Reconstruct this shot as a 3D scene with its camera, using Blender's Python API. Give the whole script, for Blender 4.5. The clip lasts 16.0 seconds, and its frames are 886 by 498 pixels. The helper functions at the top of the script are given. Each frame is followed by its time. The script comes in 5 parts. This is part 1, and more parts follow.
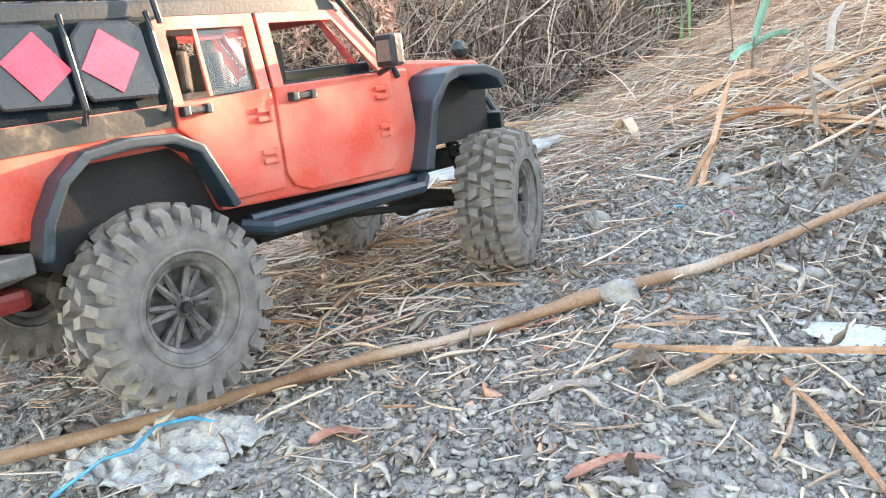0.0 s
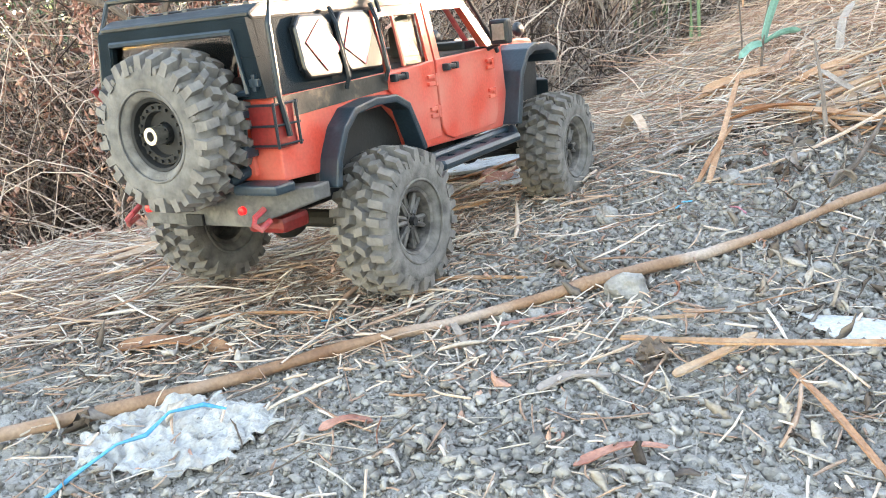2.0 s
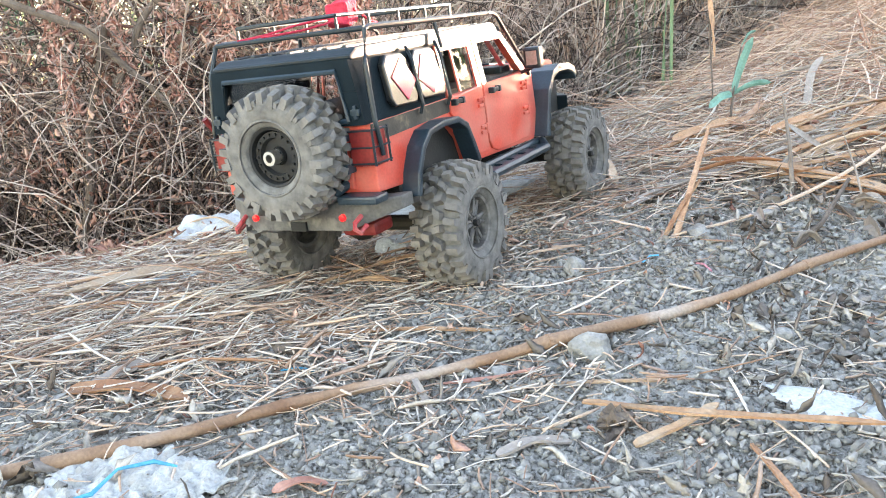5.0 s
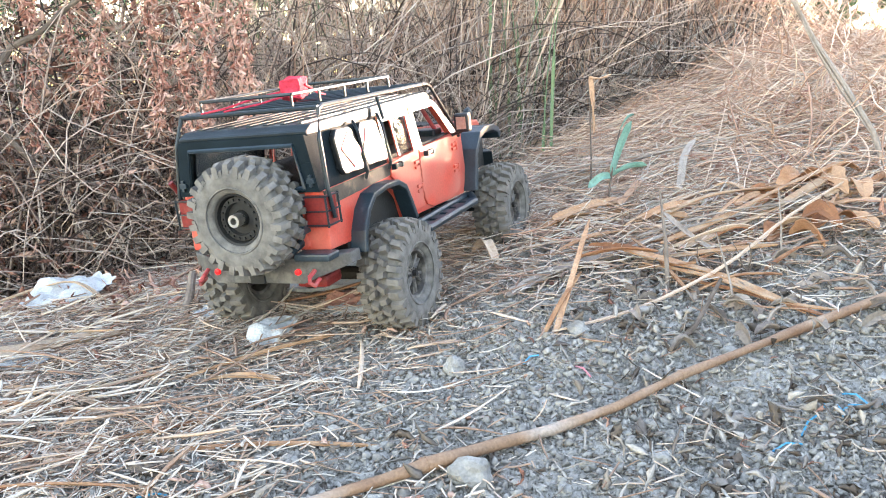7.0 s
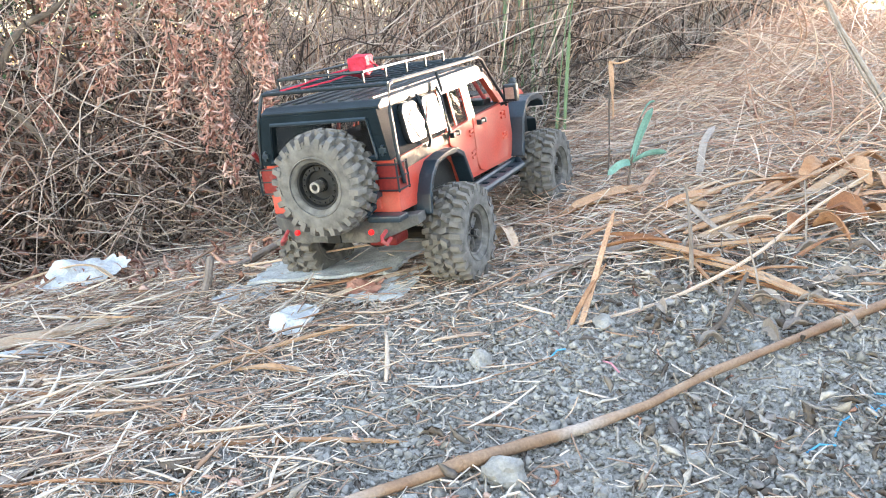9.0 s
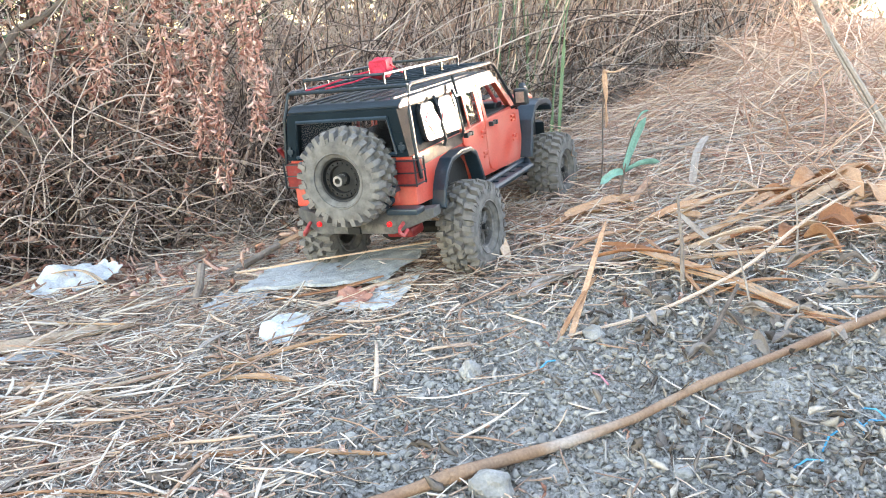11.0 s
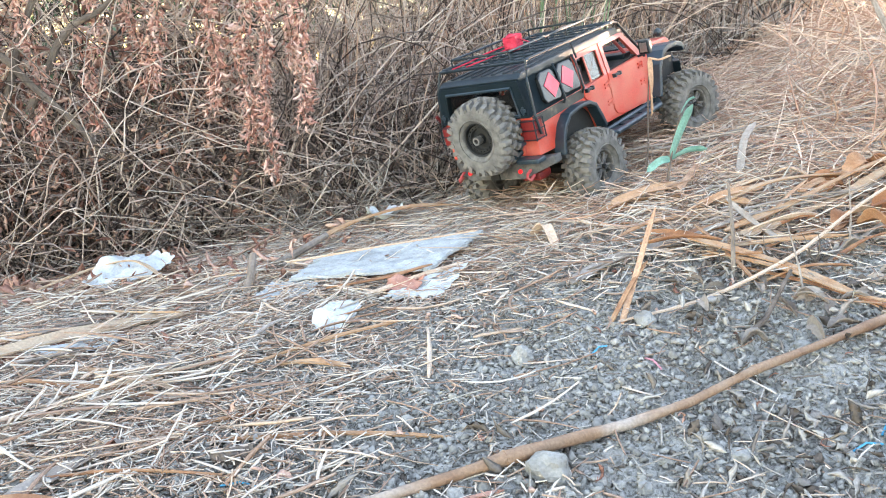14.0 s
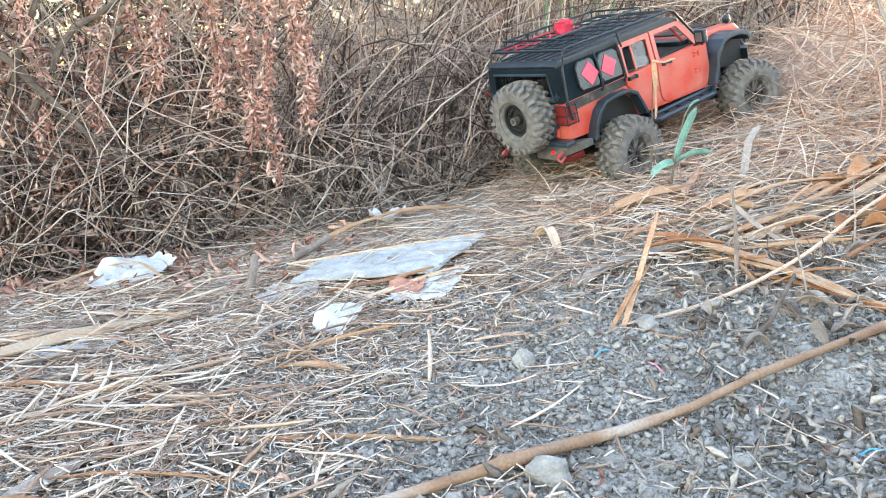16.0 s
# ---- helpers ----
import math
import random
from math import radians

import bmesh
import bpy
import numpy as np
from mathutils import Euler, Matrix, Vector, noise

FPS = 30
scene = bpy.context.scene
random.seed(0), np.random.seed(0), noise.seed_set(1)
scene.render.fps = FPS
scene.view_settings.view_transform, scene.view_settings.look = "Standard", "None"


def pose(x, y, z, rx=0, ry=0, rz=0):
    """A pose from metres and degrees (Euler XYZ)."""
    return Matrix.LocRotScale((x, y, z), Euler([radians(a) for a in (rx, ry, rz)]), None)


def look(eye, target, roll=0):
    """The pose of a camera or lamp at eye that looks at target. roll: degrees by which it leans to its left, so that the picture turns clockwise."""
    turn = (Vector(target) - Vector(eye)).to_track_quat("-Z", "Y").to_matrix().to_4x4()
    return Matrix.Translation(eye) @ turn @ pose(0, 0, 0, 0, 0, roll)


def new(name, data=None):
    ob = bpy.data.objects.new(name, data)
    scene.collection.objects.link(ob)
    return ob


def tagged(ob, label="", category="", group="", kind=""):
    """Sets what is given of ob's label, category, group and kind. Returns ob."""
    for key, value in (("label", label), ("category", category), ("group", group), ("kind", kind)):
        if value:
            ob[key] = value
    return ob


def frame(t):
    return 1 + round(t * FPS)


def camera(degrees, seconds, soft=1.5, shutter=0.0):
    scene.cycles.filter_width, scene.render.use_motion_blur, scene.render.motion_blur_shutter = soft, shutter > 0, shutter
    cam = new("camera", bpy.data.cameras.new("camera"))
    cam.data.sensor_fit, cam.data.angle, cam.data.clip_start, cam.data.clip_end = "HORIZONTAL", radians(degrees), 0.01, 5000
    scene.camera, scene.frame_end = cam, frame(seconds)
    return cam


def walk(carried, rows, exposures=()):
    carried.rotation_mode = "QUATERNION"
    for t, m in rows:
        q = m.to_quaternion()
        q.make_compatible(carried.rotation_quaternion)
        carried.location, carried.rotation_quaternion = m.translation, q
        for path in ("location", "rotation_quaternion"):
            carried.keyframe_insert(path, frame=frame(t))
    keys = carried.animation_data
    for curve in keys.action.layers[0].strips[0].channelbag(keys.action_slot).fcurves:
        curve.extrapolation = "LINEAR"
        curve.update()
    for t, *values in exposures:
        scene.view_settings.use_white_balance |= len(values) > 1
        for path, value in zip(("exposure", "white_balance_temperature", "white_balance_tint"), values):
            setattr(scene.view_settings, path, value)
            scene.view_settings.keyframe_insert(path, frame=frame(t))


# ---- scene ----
cam = camera(54.0, 16.0, soft=1.0)
PATH = [
    (0, (0.0412, -0.1697, 0.2618), (-0.1620, 0.7827, 0.0347), -6.78),
    (0.5, (0.0397, -0.1750, 0.2617), (-0.1642, 0.7784, 0.0395), -6.44),
    (1, (0.0429, -0.1717, 0.2597), (-0.1655, 0.7806, 0.0369), -6.22),
    (1.5, (0.0463, -0.1756, 0.2598), (-0.1660, 0.7759, 0.0371), -6.60),
    (2, (0.0399, -0.1762, 0.2587), (-0.1710, 0.7744, 0.0309), -6.47),
    (2.5, (0.0380, -0.1770, 0.2543), (-0.1732, 0.7729, 0.0239), -6.48),
    (3, (0.0461, -0.1723, 0.2541), (-0.1680, 0.7769, 0.0237), -6.33),
    (3.2, (0.0470, -0.1776, 0.2558), (-0.1695, 0.7711, 0.0250), -6.27),
    (5.3, (0.0422, -0.1552, 0.2882), (-0.1116, 0.8130, 0.0909), -2.85),
    (5.5, (0.0431, -0.1483, 0.2946), (-0.0869, 0.8252, 0.1063), -2.37),
    (6, (0.0482, -0.1340, 0.3140), (-0.0216, 0.8483, 0.1402), -1.64),
    (6.5, (0.0415, -0.1240, 0.3374), (0.0020, 0.8593, 0.1597), -0.82),
    (7, (0.0388, -0.1242, 0.3390), (0.0036, 0.8577, 0.1531), -0.82),
    (7.5, (0.0305, -0.1263, 0.3311), (-0.0068, 0.8542, 0.1380), -0.81),
    (8, (0.0369, -0.1274, 0.3261), (-0.0033, 0.8514, 0.1251), -0.81),
    (8.5, (0.0335, -0.1253, 0.3311), (-0.0055, 0.8523, 0.1245), -0.64),
    (9, (0.0116, -0.1136, 0.3544), (-0.0211, 0.8623, 0.1387), -0.20),
    (9.2, (0.0028, -0.1101, 0.3574), (-0.0224, 0.8666, 0.1443), 0.04),
    (11.5, (0.0186, -0.1118, 0.3616), (-0.0127, 0.8648, 0.1486), 0.47),
    (12, (0.0112, -0.1124, 0.3631), (-0.0300, 0.8635, 0.1488), 0.32),
    (12.5, (0.0006, -0.1186, 0.3671), (-0.0515, 0.8569, 0.1531), -0.01),
    (13, (-0.0027, -0.1199, 0.3661), (-0.0667, 0.8551, 0.1534), -0.39),
    (13.5, (-0.0011, -0.1228, 0.3620), (-0.0683, 0.8515, 0.1470), -0.48),
    (14, (0.0025, -0.1202, 0.3555), (-0.0667, 0.8531, 0.1367), -0.58),
    (14.5, (0.0053, -0.1198, 0.3522), (-0.0644, 0.8526, 0.1295), -0.61),
    (15, (0.0095, -0.1180, 0.3513), (-0.0613, 0.8531, 0.1234), -0.66),
    (15.5, (0.0066, -0.1162, 0.3549), (-0.0664, 0.8551, 0.1283), -0.57),
    (16, (0.0057, -0.1163, 0.3545), (-0.0692, 0.8572, 0.1387), -0.42),
]
walk(cam, [(t, look(eye, target, roll)) for t, eye, target, roll in PATH],
     exposures=[(0.0, 3.65, 8000, 23), (3.2, 3.58, 8000, 22), (6.0, 3.54, 7550, 24), (16.0, 3.52, 7550, 23)])
# seconds, rear axle's place, roll, pitch and heading of the model car
DRIVE = [
    (0, -0.2943, 0.3096, 0.1367, -0.71, 0.79, 60.22),
    (0.5, -0.2723, 0.3768, 0.1291, -1.35, -1.04, 65.03),
    (1, -0.2537, 0.4025, 0.1306, -0.95, -1.04, 68.80),
    (1.5, -0.2399, 0.4418, 0.1337, 0.40, -1.00, 70.23),
    (2, -0.2260, 0.4893, 0.1338, 1.22, -1.55, 70.53),
    (2.5, -0.2146, 0.5216, 0.1315, 0.92, -2.35, 71.07),
    (3, -0.2028, 0.5451, 0.1314, 0.74, -2.72, 71.37),
    (5.5, -0.1598, 0.6743, 0.1367, -2.02, -4.59, 70.48),
    (6, -0.1453, 0.7142, 0.1382, -2.71, -4.64, 69.59),
    (6.5, -0.1328, 0.7527, 0.1394, -4.24, -5.13, 69.23),
    (7, -0.1255, 0.7860, 0.1422, -3.89, -5.41, 68.56),
    (7.5, -0.1170, 0.7992, 0.1434, -4.54, -5.54, 68.60),
    (8, -0.1061, 0.8267, 0.1454, -4.51, -6.33, 68.54),
    (8.5, -0.0970, 0.8558, 0.1487, -4.58, -6.93, 67.96),
    (9, -0.0896, 0.8950, 0.1512, -5.03, -6.75, 67.30),
    (11.5, -0.0575, 0.9778, 0.1583, -4.83, -6.20, 66.45),
    (12, -0.0443, 1.0095, 0.1612, -6.34, -7.08, 65.23),
    (12.5, -0.0235, 1.0520, 0.1666, -7.72, -7.99, 63.77),
    (13, -0.0029, 1.1025, 0.1732, -7.58, -8.89, 62.35),
    (13.5, 0.0231, 1.1492, 0.1792, -7.47, -10.21, 60.54),
    (14, 0.0601, 1.2222, 0.1815, -6.66, -14.05, 53.64),
    (14.5, 0.0863, 1.2570, 0.1888, -4.16, -15.29, 48.31),
    (15, 0.0997, 1.2628, 0.1948, -3.02, -14.59, 45.52),
    (15.5, 0.1119, 1.2860, 0.2016, -1.47, -14.49, 43.20),
    (16, 0.1271, 1.3153, 0.2072, -0.99, -15.16, 41.47),
]

# ---- light ----
SUN_HEIGHT, SUN_SIDE = 7.5, 44.0        # degrees above the ground; degrees from +x
world = bpy.data.worlds.new("world")
scene.world = world
world.use_nodes = True
wn = world.node_tree.nodes
sky = wn.new("ShaderNodeTexSky")
sky.sky_type = 'NISHITA'
sky.sun_disc = False
sky.sun_elevation = radians(SUN_HEIGHT)
sky.sun_rotation = radians(90 - SUN_SIDE)
sky.dust_density = 0.2
wn["Background"].inputs[1].default_value = 0.15
world.node_tree.links.new(sky.outputs[0], wn["Background"].inputs[0])
sun = new("sun", bpy.data.lights.new("sun", 'SUN'))
sun.data.energy, sun.data.angle, sun.data.color = 5.0, radians(0.6), (1.0, 0.80, 0.60)
sun_from = Vector((math.cos(radians(SUN_SIDE)) * math.cos(radians(SUN_HEIGHT)),
                   math.sin(radians(SUN_SIDE)) * math.cos(radians(SUN_HEIGHT)), math.sin(radians(SUN_HEIGHT))))
sun.matrix_basis = look(sun_from * 20, (0, 0, 0))


# ---- materials ----
def material(name, colours, scale=40.0, rough=0.8, metal=0.0, bump=0.3, fine=400.0, island=0.0, dust=None, dust_amount=0.5,
             emit=None, coat=0.0, obj_random=0.0, dust_soft=0.0):
    """Noise between the colours, fine grain, bump, a random tone per piece and a coat of dust."""
    m = bpy.data.materials.new(name)
    m.use_nodes = True
    n, l = m.node_tree.nodes, m.node_tree.links
    b = n["Principled BSDF"]
    co = n.new("ShaderNodeTexCoord")
    big = n.new("ShaderNodeTexNoise")
    big.inputs["Scale"].default_value, big.inputs["Detail"].default_value = scale, 5
    small = n.new("ShaderNodeTexNoise")
    small.inputs["Scale"].default_value, small.inputs["Detail"].default_value = fine, 4
    for t in (big, small):
        l.new(co.outputs["Object"], t.inputs["Vector"])
    ramp = n.new("ShaderNodeValToRGB")
    els = ramp.color_ramp.elements
    while len(els) < len(colours):
        els.new(0.5)
    for i, c in enumerate(colours):
        els[i].position = 0.3 + 0.4 * i / max(1, len(colours) - 1)
        els[i].color = (*c, 1)
    factor = big.outputs["Fac"]
    if island or obj_random:
        src = n.new("ShaderNodeNewGeometry").outputs["Random Per Island"] if island else n.new("ShaderNodeObjectInfo").outputs["Random"]
        mix = n.new("ShaderNodeMix")
        mix.inputs[0].default_value = island or obj_random
        l.new(big.outputs["Fac"], mix.inputs[2])
        l.new(src, mix.inputs[3])
        factor = mix.outputs[0]
    l.new(factor, ramp.inputs[0])
    grain = n.new("ShaderNodeMix")
    grain.data_type, grain.blend_type = 'RGBA', 'OVERLAY'
    grain.inputs[0].default_value = 0.45
    l.new(ramp.outputs[0], grain.inputs[6])
    l.new(small.outputs["Fac"], grain.inputs[7])
    colour = grain.outputs[2]
    b.inputs["Roughness"].default_value = rough
    if dust:
        dn = n.new("ShaderNodeTexNoise")
        dn.inputs["Scale"].default_value, dn.inputs["Detail"].default_value = scale * 1.8, 8
        l.new(co.outputs["Object"], dn.inputs["Vector"])
        dr = n.new("ShaderNodeMapRange")
        dr.inputs[1].default_value, dr.inputs[2].default_value = 0.75 - dust_amount * 0.6 - dust_soft, 0.95 - dust_amount * 0.4 + dust_soft
        l.new(dn.outputs["Fac"], dr.inputs[0])
        dm = n.new("ShaderNodeMix")
        dm.data_type = 'RGBA'
        l.new(dr.outputs[0], dm.inputs[0])
        l.new(colour, dm.inputs[6])
        dm.inputs[7].default_value = (*dust, 1)
        colour = dm.outputs[2]
        rr = n.new("ShaderNodeMapRange")
        rr.inputs[3].default_value, rr.inputs[4].default_value = rough, 0.95
        l.new(dr.outputs[0], rr.inputs[0])
        l.new(rr.outputs[0], b.inputs["Roughness"])
    l.new(colour, b.inputs["Base Color"])
    b.inputs["Metallic"].default_value = metal
    b.inputs["Coat Weight"].default_value = coat
    b.inputs["Coat Roughness"].default_value = 0.12
    if bump:
        bp = n.new("ShaderNodeBump")
        bp.inputs["Strength"].default_value, bp.inputs["Distance"].default_value = bump, 0.002
        l.new(small.outputs["Fac"], bp.inputs["Height"])
        l.new(bp.outputs[0], b.inputs["Normal"])
    if emit:
        b.inputs["Emission Color"].default_value = (*emit[:3], 1)
        b.inputs["Emission Strength"].default_value = emit[3]
    return m


DUST = (0.42, 0.37, 0.31)
M_soil = material("soil", [(0.34, 0.314, 0.28), (0.43, 0.402, 0.362), (0.51, 0.48, 0.435)], 14, 0.95, bump=1.0, fine=620)
M_pebble = material("pebble", [(0.225, 0.21, 0.19), (0.32, 0.30, 0.272), (0.40, 0.378, 0.345)], 60, 0.9, bump=0.5, island=0.5)
M_stone = material("stone", [(0.22, 0.213, 0.200), (0.29, 0.281, 0.265), (0.36, 0.35, 0.33)], 60, 0.9, bump=0.6)
M_straw = material("straw", [(0.34, 0.215, 0.155), (0.56, 0.40, 0.30), (0.67, 0.525, 0.42), (0.63, 0.55, 0.48)], 30, 0.7, bump=0.3, island=0.8)
M_stalk = material("stalk", [(0.33, 0.195, 0.13), (0.52, 0.355, 0.255), (0.62, 0.48, 0.375), (0.55, 0.47, 0.40)], 45, 0.7, bump=0.3, obj_random=0.7)
M_straw_grey = material("straw_grey", [(0.20, 0.17, 0.15), (0.42, 0.37, 0.33), (0.55, 0.495, 0.45)], 30, 0.8, bump=0.3, island=0.8)
M_chaff = material("chaff", [(0.17, 0.135, 0.11), (0.31, 0.275, 0.242), (0.43, 0.39, 0.345)], 30, 0.85, bump=0.3, island=0.85)
M_debris = material("leaf_debris", [(0.11, 0.085, 0.07), (0.28, 0.243, 0.212), (0.44, 0.40, 0.36)], 40, 0.85, bump=0.4, island=0.8)
M_weathered = material("weathered_stalk", [(0.19, 0.15, 0.125), (0.30, 0.25, 0.215), (0.38, 0.325, 0.285)], 45, 0.8, bump=0.5, fine=300, obj_random=0.35)
M_pile_leaf = material("pile_leaf", [(0.27, 0.11, 0.05), (0.40, 0.195, 0.10), (0.50, 0.30, 0.185)], 60, 0.7, bump=0.5, obj_random=0.4)
M_vine_leaf = material("vine_leaf", [(0.42, 0.185, 0.14), (0.64, 0.345, 0.275), (0.72, 0.47, 0.39)], 50, 0.75, bump=0.4, island=0.7)
M_blade = material("dry_blade", [(0.27, 0.115, 0.055), (0.43, 0.24, 0.13), (0.46, 0.34, 0.24)], 60, 0.6, bump=0.4, obj_random=0.4)
M_brush = material("brush_stem", [(0.055, 0.035, 0.028), (0.36, 0.258, 0.212), (0.61, 0.49, 0.42)], 20, 0.85, bump=0.2, island=0.8)
M_gold = material("dry_grass", [(0.46, 0.265, 0.185), (0.68, 0.465, 0.345), (0.77, 0.59, 0.475)], 20, 0.7, bump=0.2, island=0.8)
M_brown_leaf = material("brown_leaf", [(0.24, 0.105, 0.075), (0.48, 0.25, 0.185), (0.62, 0.39, 0.30)], 50, 0.75, bump=0.4, island=0.7)
M_tan_leaf = material("tan_leaf", [(0.40, 0.205, 0.115), (0.54, 0.33, 0.21), (0.60, 0.44, 0.33)], 50, 0.7, bump=0.4, obj_random=0.5)
M_red_leaf = material("red_leaf", [(0.36, 0.14, 0.10), (0.52, 0.27, 0.20)], 80, 0.7, bump=0.4)
M_green = material("green_leaf", [(0.11, 0.26, 0.20), (0.21, 0.41, 0.34)], 60, 0.45, bump=0.2)
M_green_far = material("far_foliage", [(0.04, 0.09, 0.03), (0.06, 0.13, 0.055), (0.10, 0.18, 0.08)], 10, 0.6, bump=0.1, island=0.8)
M_reed = material("green_reed", [(0.14, 0.22, 0.11), (0.19, 0.29, 0.16), (0.28, 0.33, 0.20)], 30, 0.55, bump=0.2, island=0.7)
M_bark = material("bark", [(0.10, 0.075, 0.06), (0.20, 0.155, 0.125)], 60, 0.9, bump=0.8)
M_cane = material("cane", [(0.20, 0.10, 0.056), (0.33, 0.20, 0.125), (0.42, 0.335, 0.28)], 16, 0.55, bump=0.3)
M_paper = material("paper", [(0.47, 0.485, 0.49), (0.60, 0.615, 0.62)], 50, 0.85, bump=0.5, dust=DUST, dust_amount=0.25)
M_tissue = material("tissue", [(0.32, 0.32, 0.31), (0.45, 0.45, 0.44), (0.55, 0.55, 0.54)], 70, 0.9, bump=0.8, dust=DUST, dust_amount=0.4)
M_board = material("board", [(0.30, 0.318, 0.325), (0.42, 0.44, 0.447), (0.51, 0.53, 0.53)], 60, 0.9, bump=0.8, dust=DUST, dust_amount=0.3)
M_blue = material("blue_string", [(0.02, 0.28, 0.50), (0.06, 0.42, 0.62)], 90, 0.5, bump=0.2)
M_pink = material("pink_scrap", [(0.55, 0.16, 0.22), (0.62, 0.30, 0.33)], 90, 0.6, bump=0.2)
# the model car
M_orange = material("orange_paint", [(0.58, 0.055, 0.032), (0.64, 0.072, 0.045)], 18, 0.34, bump=0.04, dust=(0.58, 0.20, 0.15), dust_amount=0.44, coat=0.3, dust_soft=0.12)
M_black = material("black_plastic", [(0.004, 0.011, 0.016), (0.009, 0.021, 0.029)], 30, 0.40, bump=0.12, dust=(0.030, 0.045, 0.054), dust_amount=0.10)
M_flare = material("flare_plastic", [(0.010, 0.024, 0.035), (0.022, 0.042, 0.058)], 30, 0.38, bump=0.12, dust=(0.075, 0.098, 0.112), dust_amount=0.16)
M_matt = material("matt_plastic", [(0.004, 0.010, 0.014), (0.009, 0.019, 0.026)], 30, 0.9, bump=0.3, fine=900, dust=(0.018, 0.028, 0.034), dust_amount=0.08)
M_matt.node_tree.nodes["Principled BSDF"].inputs["Specular IOR Level"].default_value = 0.2
M_gloss = material("gloss_panel", [(0.008, 0.010, 0.012), (0.018, 0.021, 0.023)], 25, 0.18, bump=0.06, dust=(0.04, 0.042, 0.044), dust_amount=0.1)
M_rubber = material("tyre_rubber", [(0.035, 0.034, 0.032), (0.07, 0.067, 0.063)], 60, 0.85, bump=0.35, dust=(0.27, 0.255, 0.235), dust_amount=0.66, dust_soft=0.25)
M_lug = material("tread_rubber", [(0.06, 0.058, 0.055), (0.14, 0.13, 0.12)], 60, 0.85, bump=0.35, dust=(0.27, 0.248, 0.225), dust_amount=0.62, island=0.3, dust_soft=0.2)
M_rim = material("rim_metal", [(0.05, 0.048, 0.046), (0.12, 0.115, 0.11)], 60, 0.5, 0.2, bump=0.15, dust=(0.27, 0.25, 0.23), dust_amount=0.5)
M_chassis = material("chassis", [(0.008, 0.008, 0.008), (0.018, 0.018, 0.018)], 40, 0.75, bump=0.2)
M_bumper = material("bumper_metal", [(0.075, 0.075, 0.074), (0.13, 0.127, 0.122)], 40, 0.55, 0.2, bump=0.2, dust=(0.26, 0.245, 0.225), dust_amount=0.36)
M_chrome = material("bare_metal", [(0.55, 0.53, 0.50), (0.65, 0.63, 0.60)], 60, 0.3, 0.9, bump=0.1)
M_red = material("red_plastic", [(0.45, 0.02, 0.03), (0.55, 0.04, 0.06)], 40, 0.5, bump=0.15, dust=(0.40, 0.20, 0.17), dust_amount=0.5, dust_soft=0.1)
M_diamond = material("red_reflector", [(0.62, 0.03, 0.07), (0.70, 0.05, 0.10)], 60, 0.35, bump=0.1)
M_dark_red = material("dark_red_plastic", [(0.17, 0.014, 0.014), (0.26, 0.025, 0.02)], 40, 0.4, bump=0.1, dust=(0.2, 0.14, 0.12), dust_amount=0.2)
M_tail = material("lit_tail_lamp", [(0.35, 0.01, 0.01), (0.45, 0.015, 0.015)], 60, 0.3, bump=0.0, emit=(1.0, 0.012, 0.018, 0.14))
M_cloth = material("red_cloth", [(0.52, 0.02, 0.05), (0.66, 0.05, 0.09)], 120, 0.9, bump=0.8)
M_camo = material("camouflage_print", [(0.015, 0.018, 0.018), (0.022, 0.024, 0.022), (0.04, 0.04, 0.034), (0.26, 0.20, 0.13)], 42, 0.45, bump=0.1)
M_seat = material("seat_cloth", [(0.02, 0.02, 0.02), (0.04, 0.04, 0.04)], 60, 0.8, bump=0.3)
M_glass = bpy.data.materials.new("window_glass")
M_glass.use_nodes = True
_g = M_glass.node_tree.nodes["Principled BSDF"]
_g.inputs["Base Color"].default_value = (0.85, 0.87, 0.88, 1)
_g.inputs["Transmission Weight"].default_value, _g.inputs["Roughness"].default_value, _g.inputs["IOR"].default_value = 1.0, 0.0, 1.4


# ---- mesh helpers ----
def part(name, bm, mat, parent=None, label="", smooth=False):
    me = bpy.data.meshes.new(name)
    bm.to_mesh(me)
    bm.free()
    me.materials.append(mat)
    if smooth:
        me.shade_smooth()
    ob = new(name, me)
    ob.parent = parent
    return tagged(ob, label)


def cloud(name, verts, faces, mat, parent=None, smooth=False):
    """One mesh of many small pieces, from arrays made in a loop."""
    me = bpy.data.meshes.new(name)
    faces = np.asarray(faces, dtype=np.int32)
    k = faces.shape[1]
    me.vertices.add(len(verts))
    me.vertices.foreach_set("co", np.asarray(verts, dtype=np.float32).ravel())
    me.loops.add(faces.size)
    me.loops.foreach_set("vertex_index", faces.ravel())
    me.polygons.add(len(faces))
    me.polygons.foreach_set("loop_start", np.arange(0, faces.size, k, dtype=np.int32))
    me.update(calc_edges=True)
    me.validate()
    me.materials.append(mat)
    if smooth:
        me.shade_smooth()
    ob = new(name, me)
    ob.parent = parent
    return ob


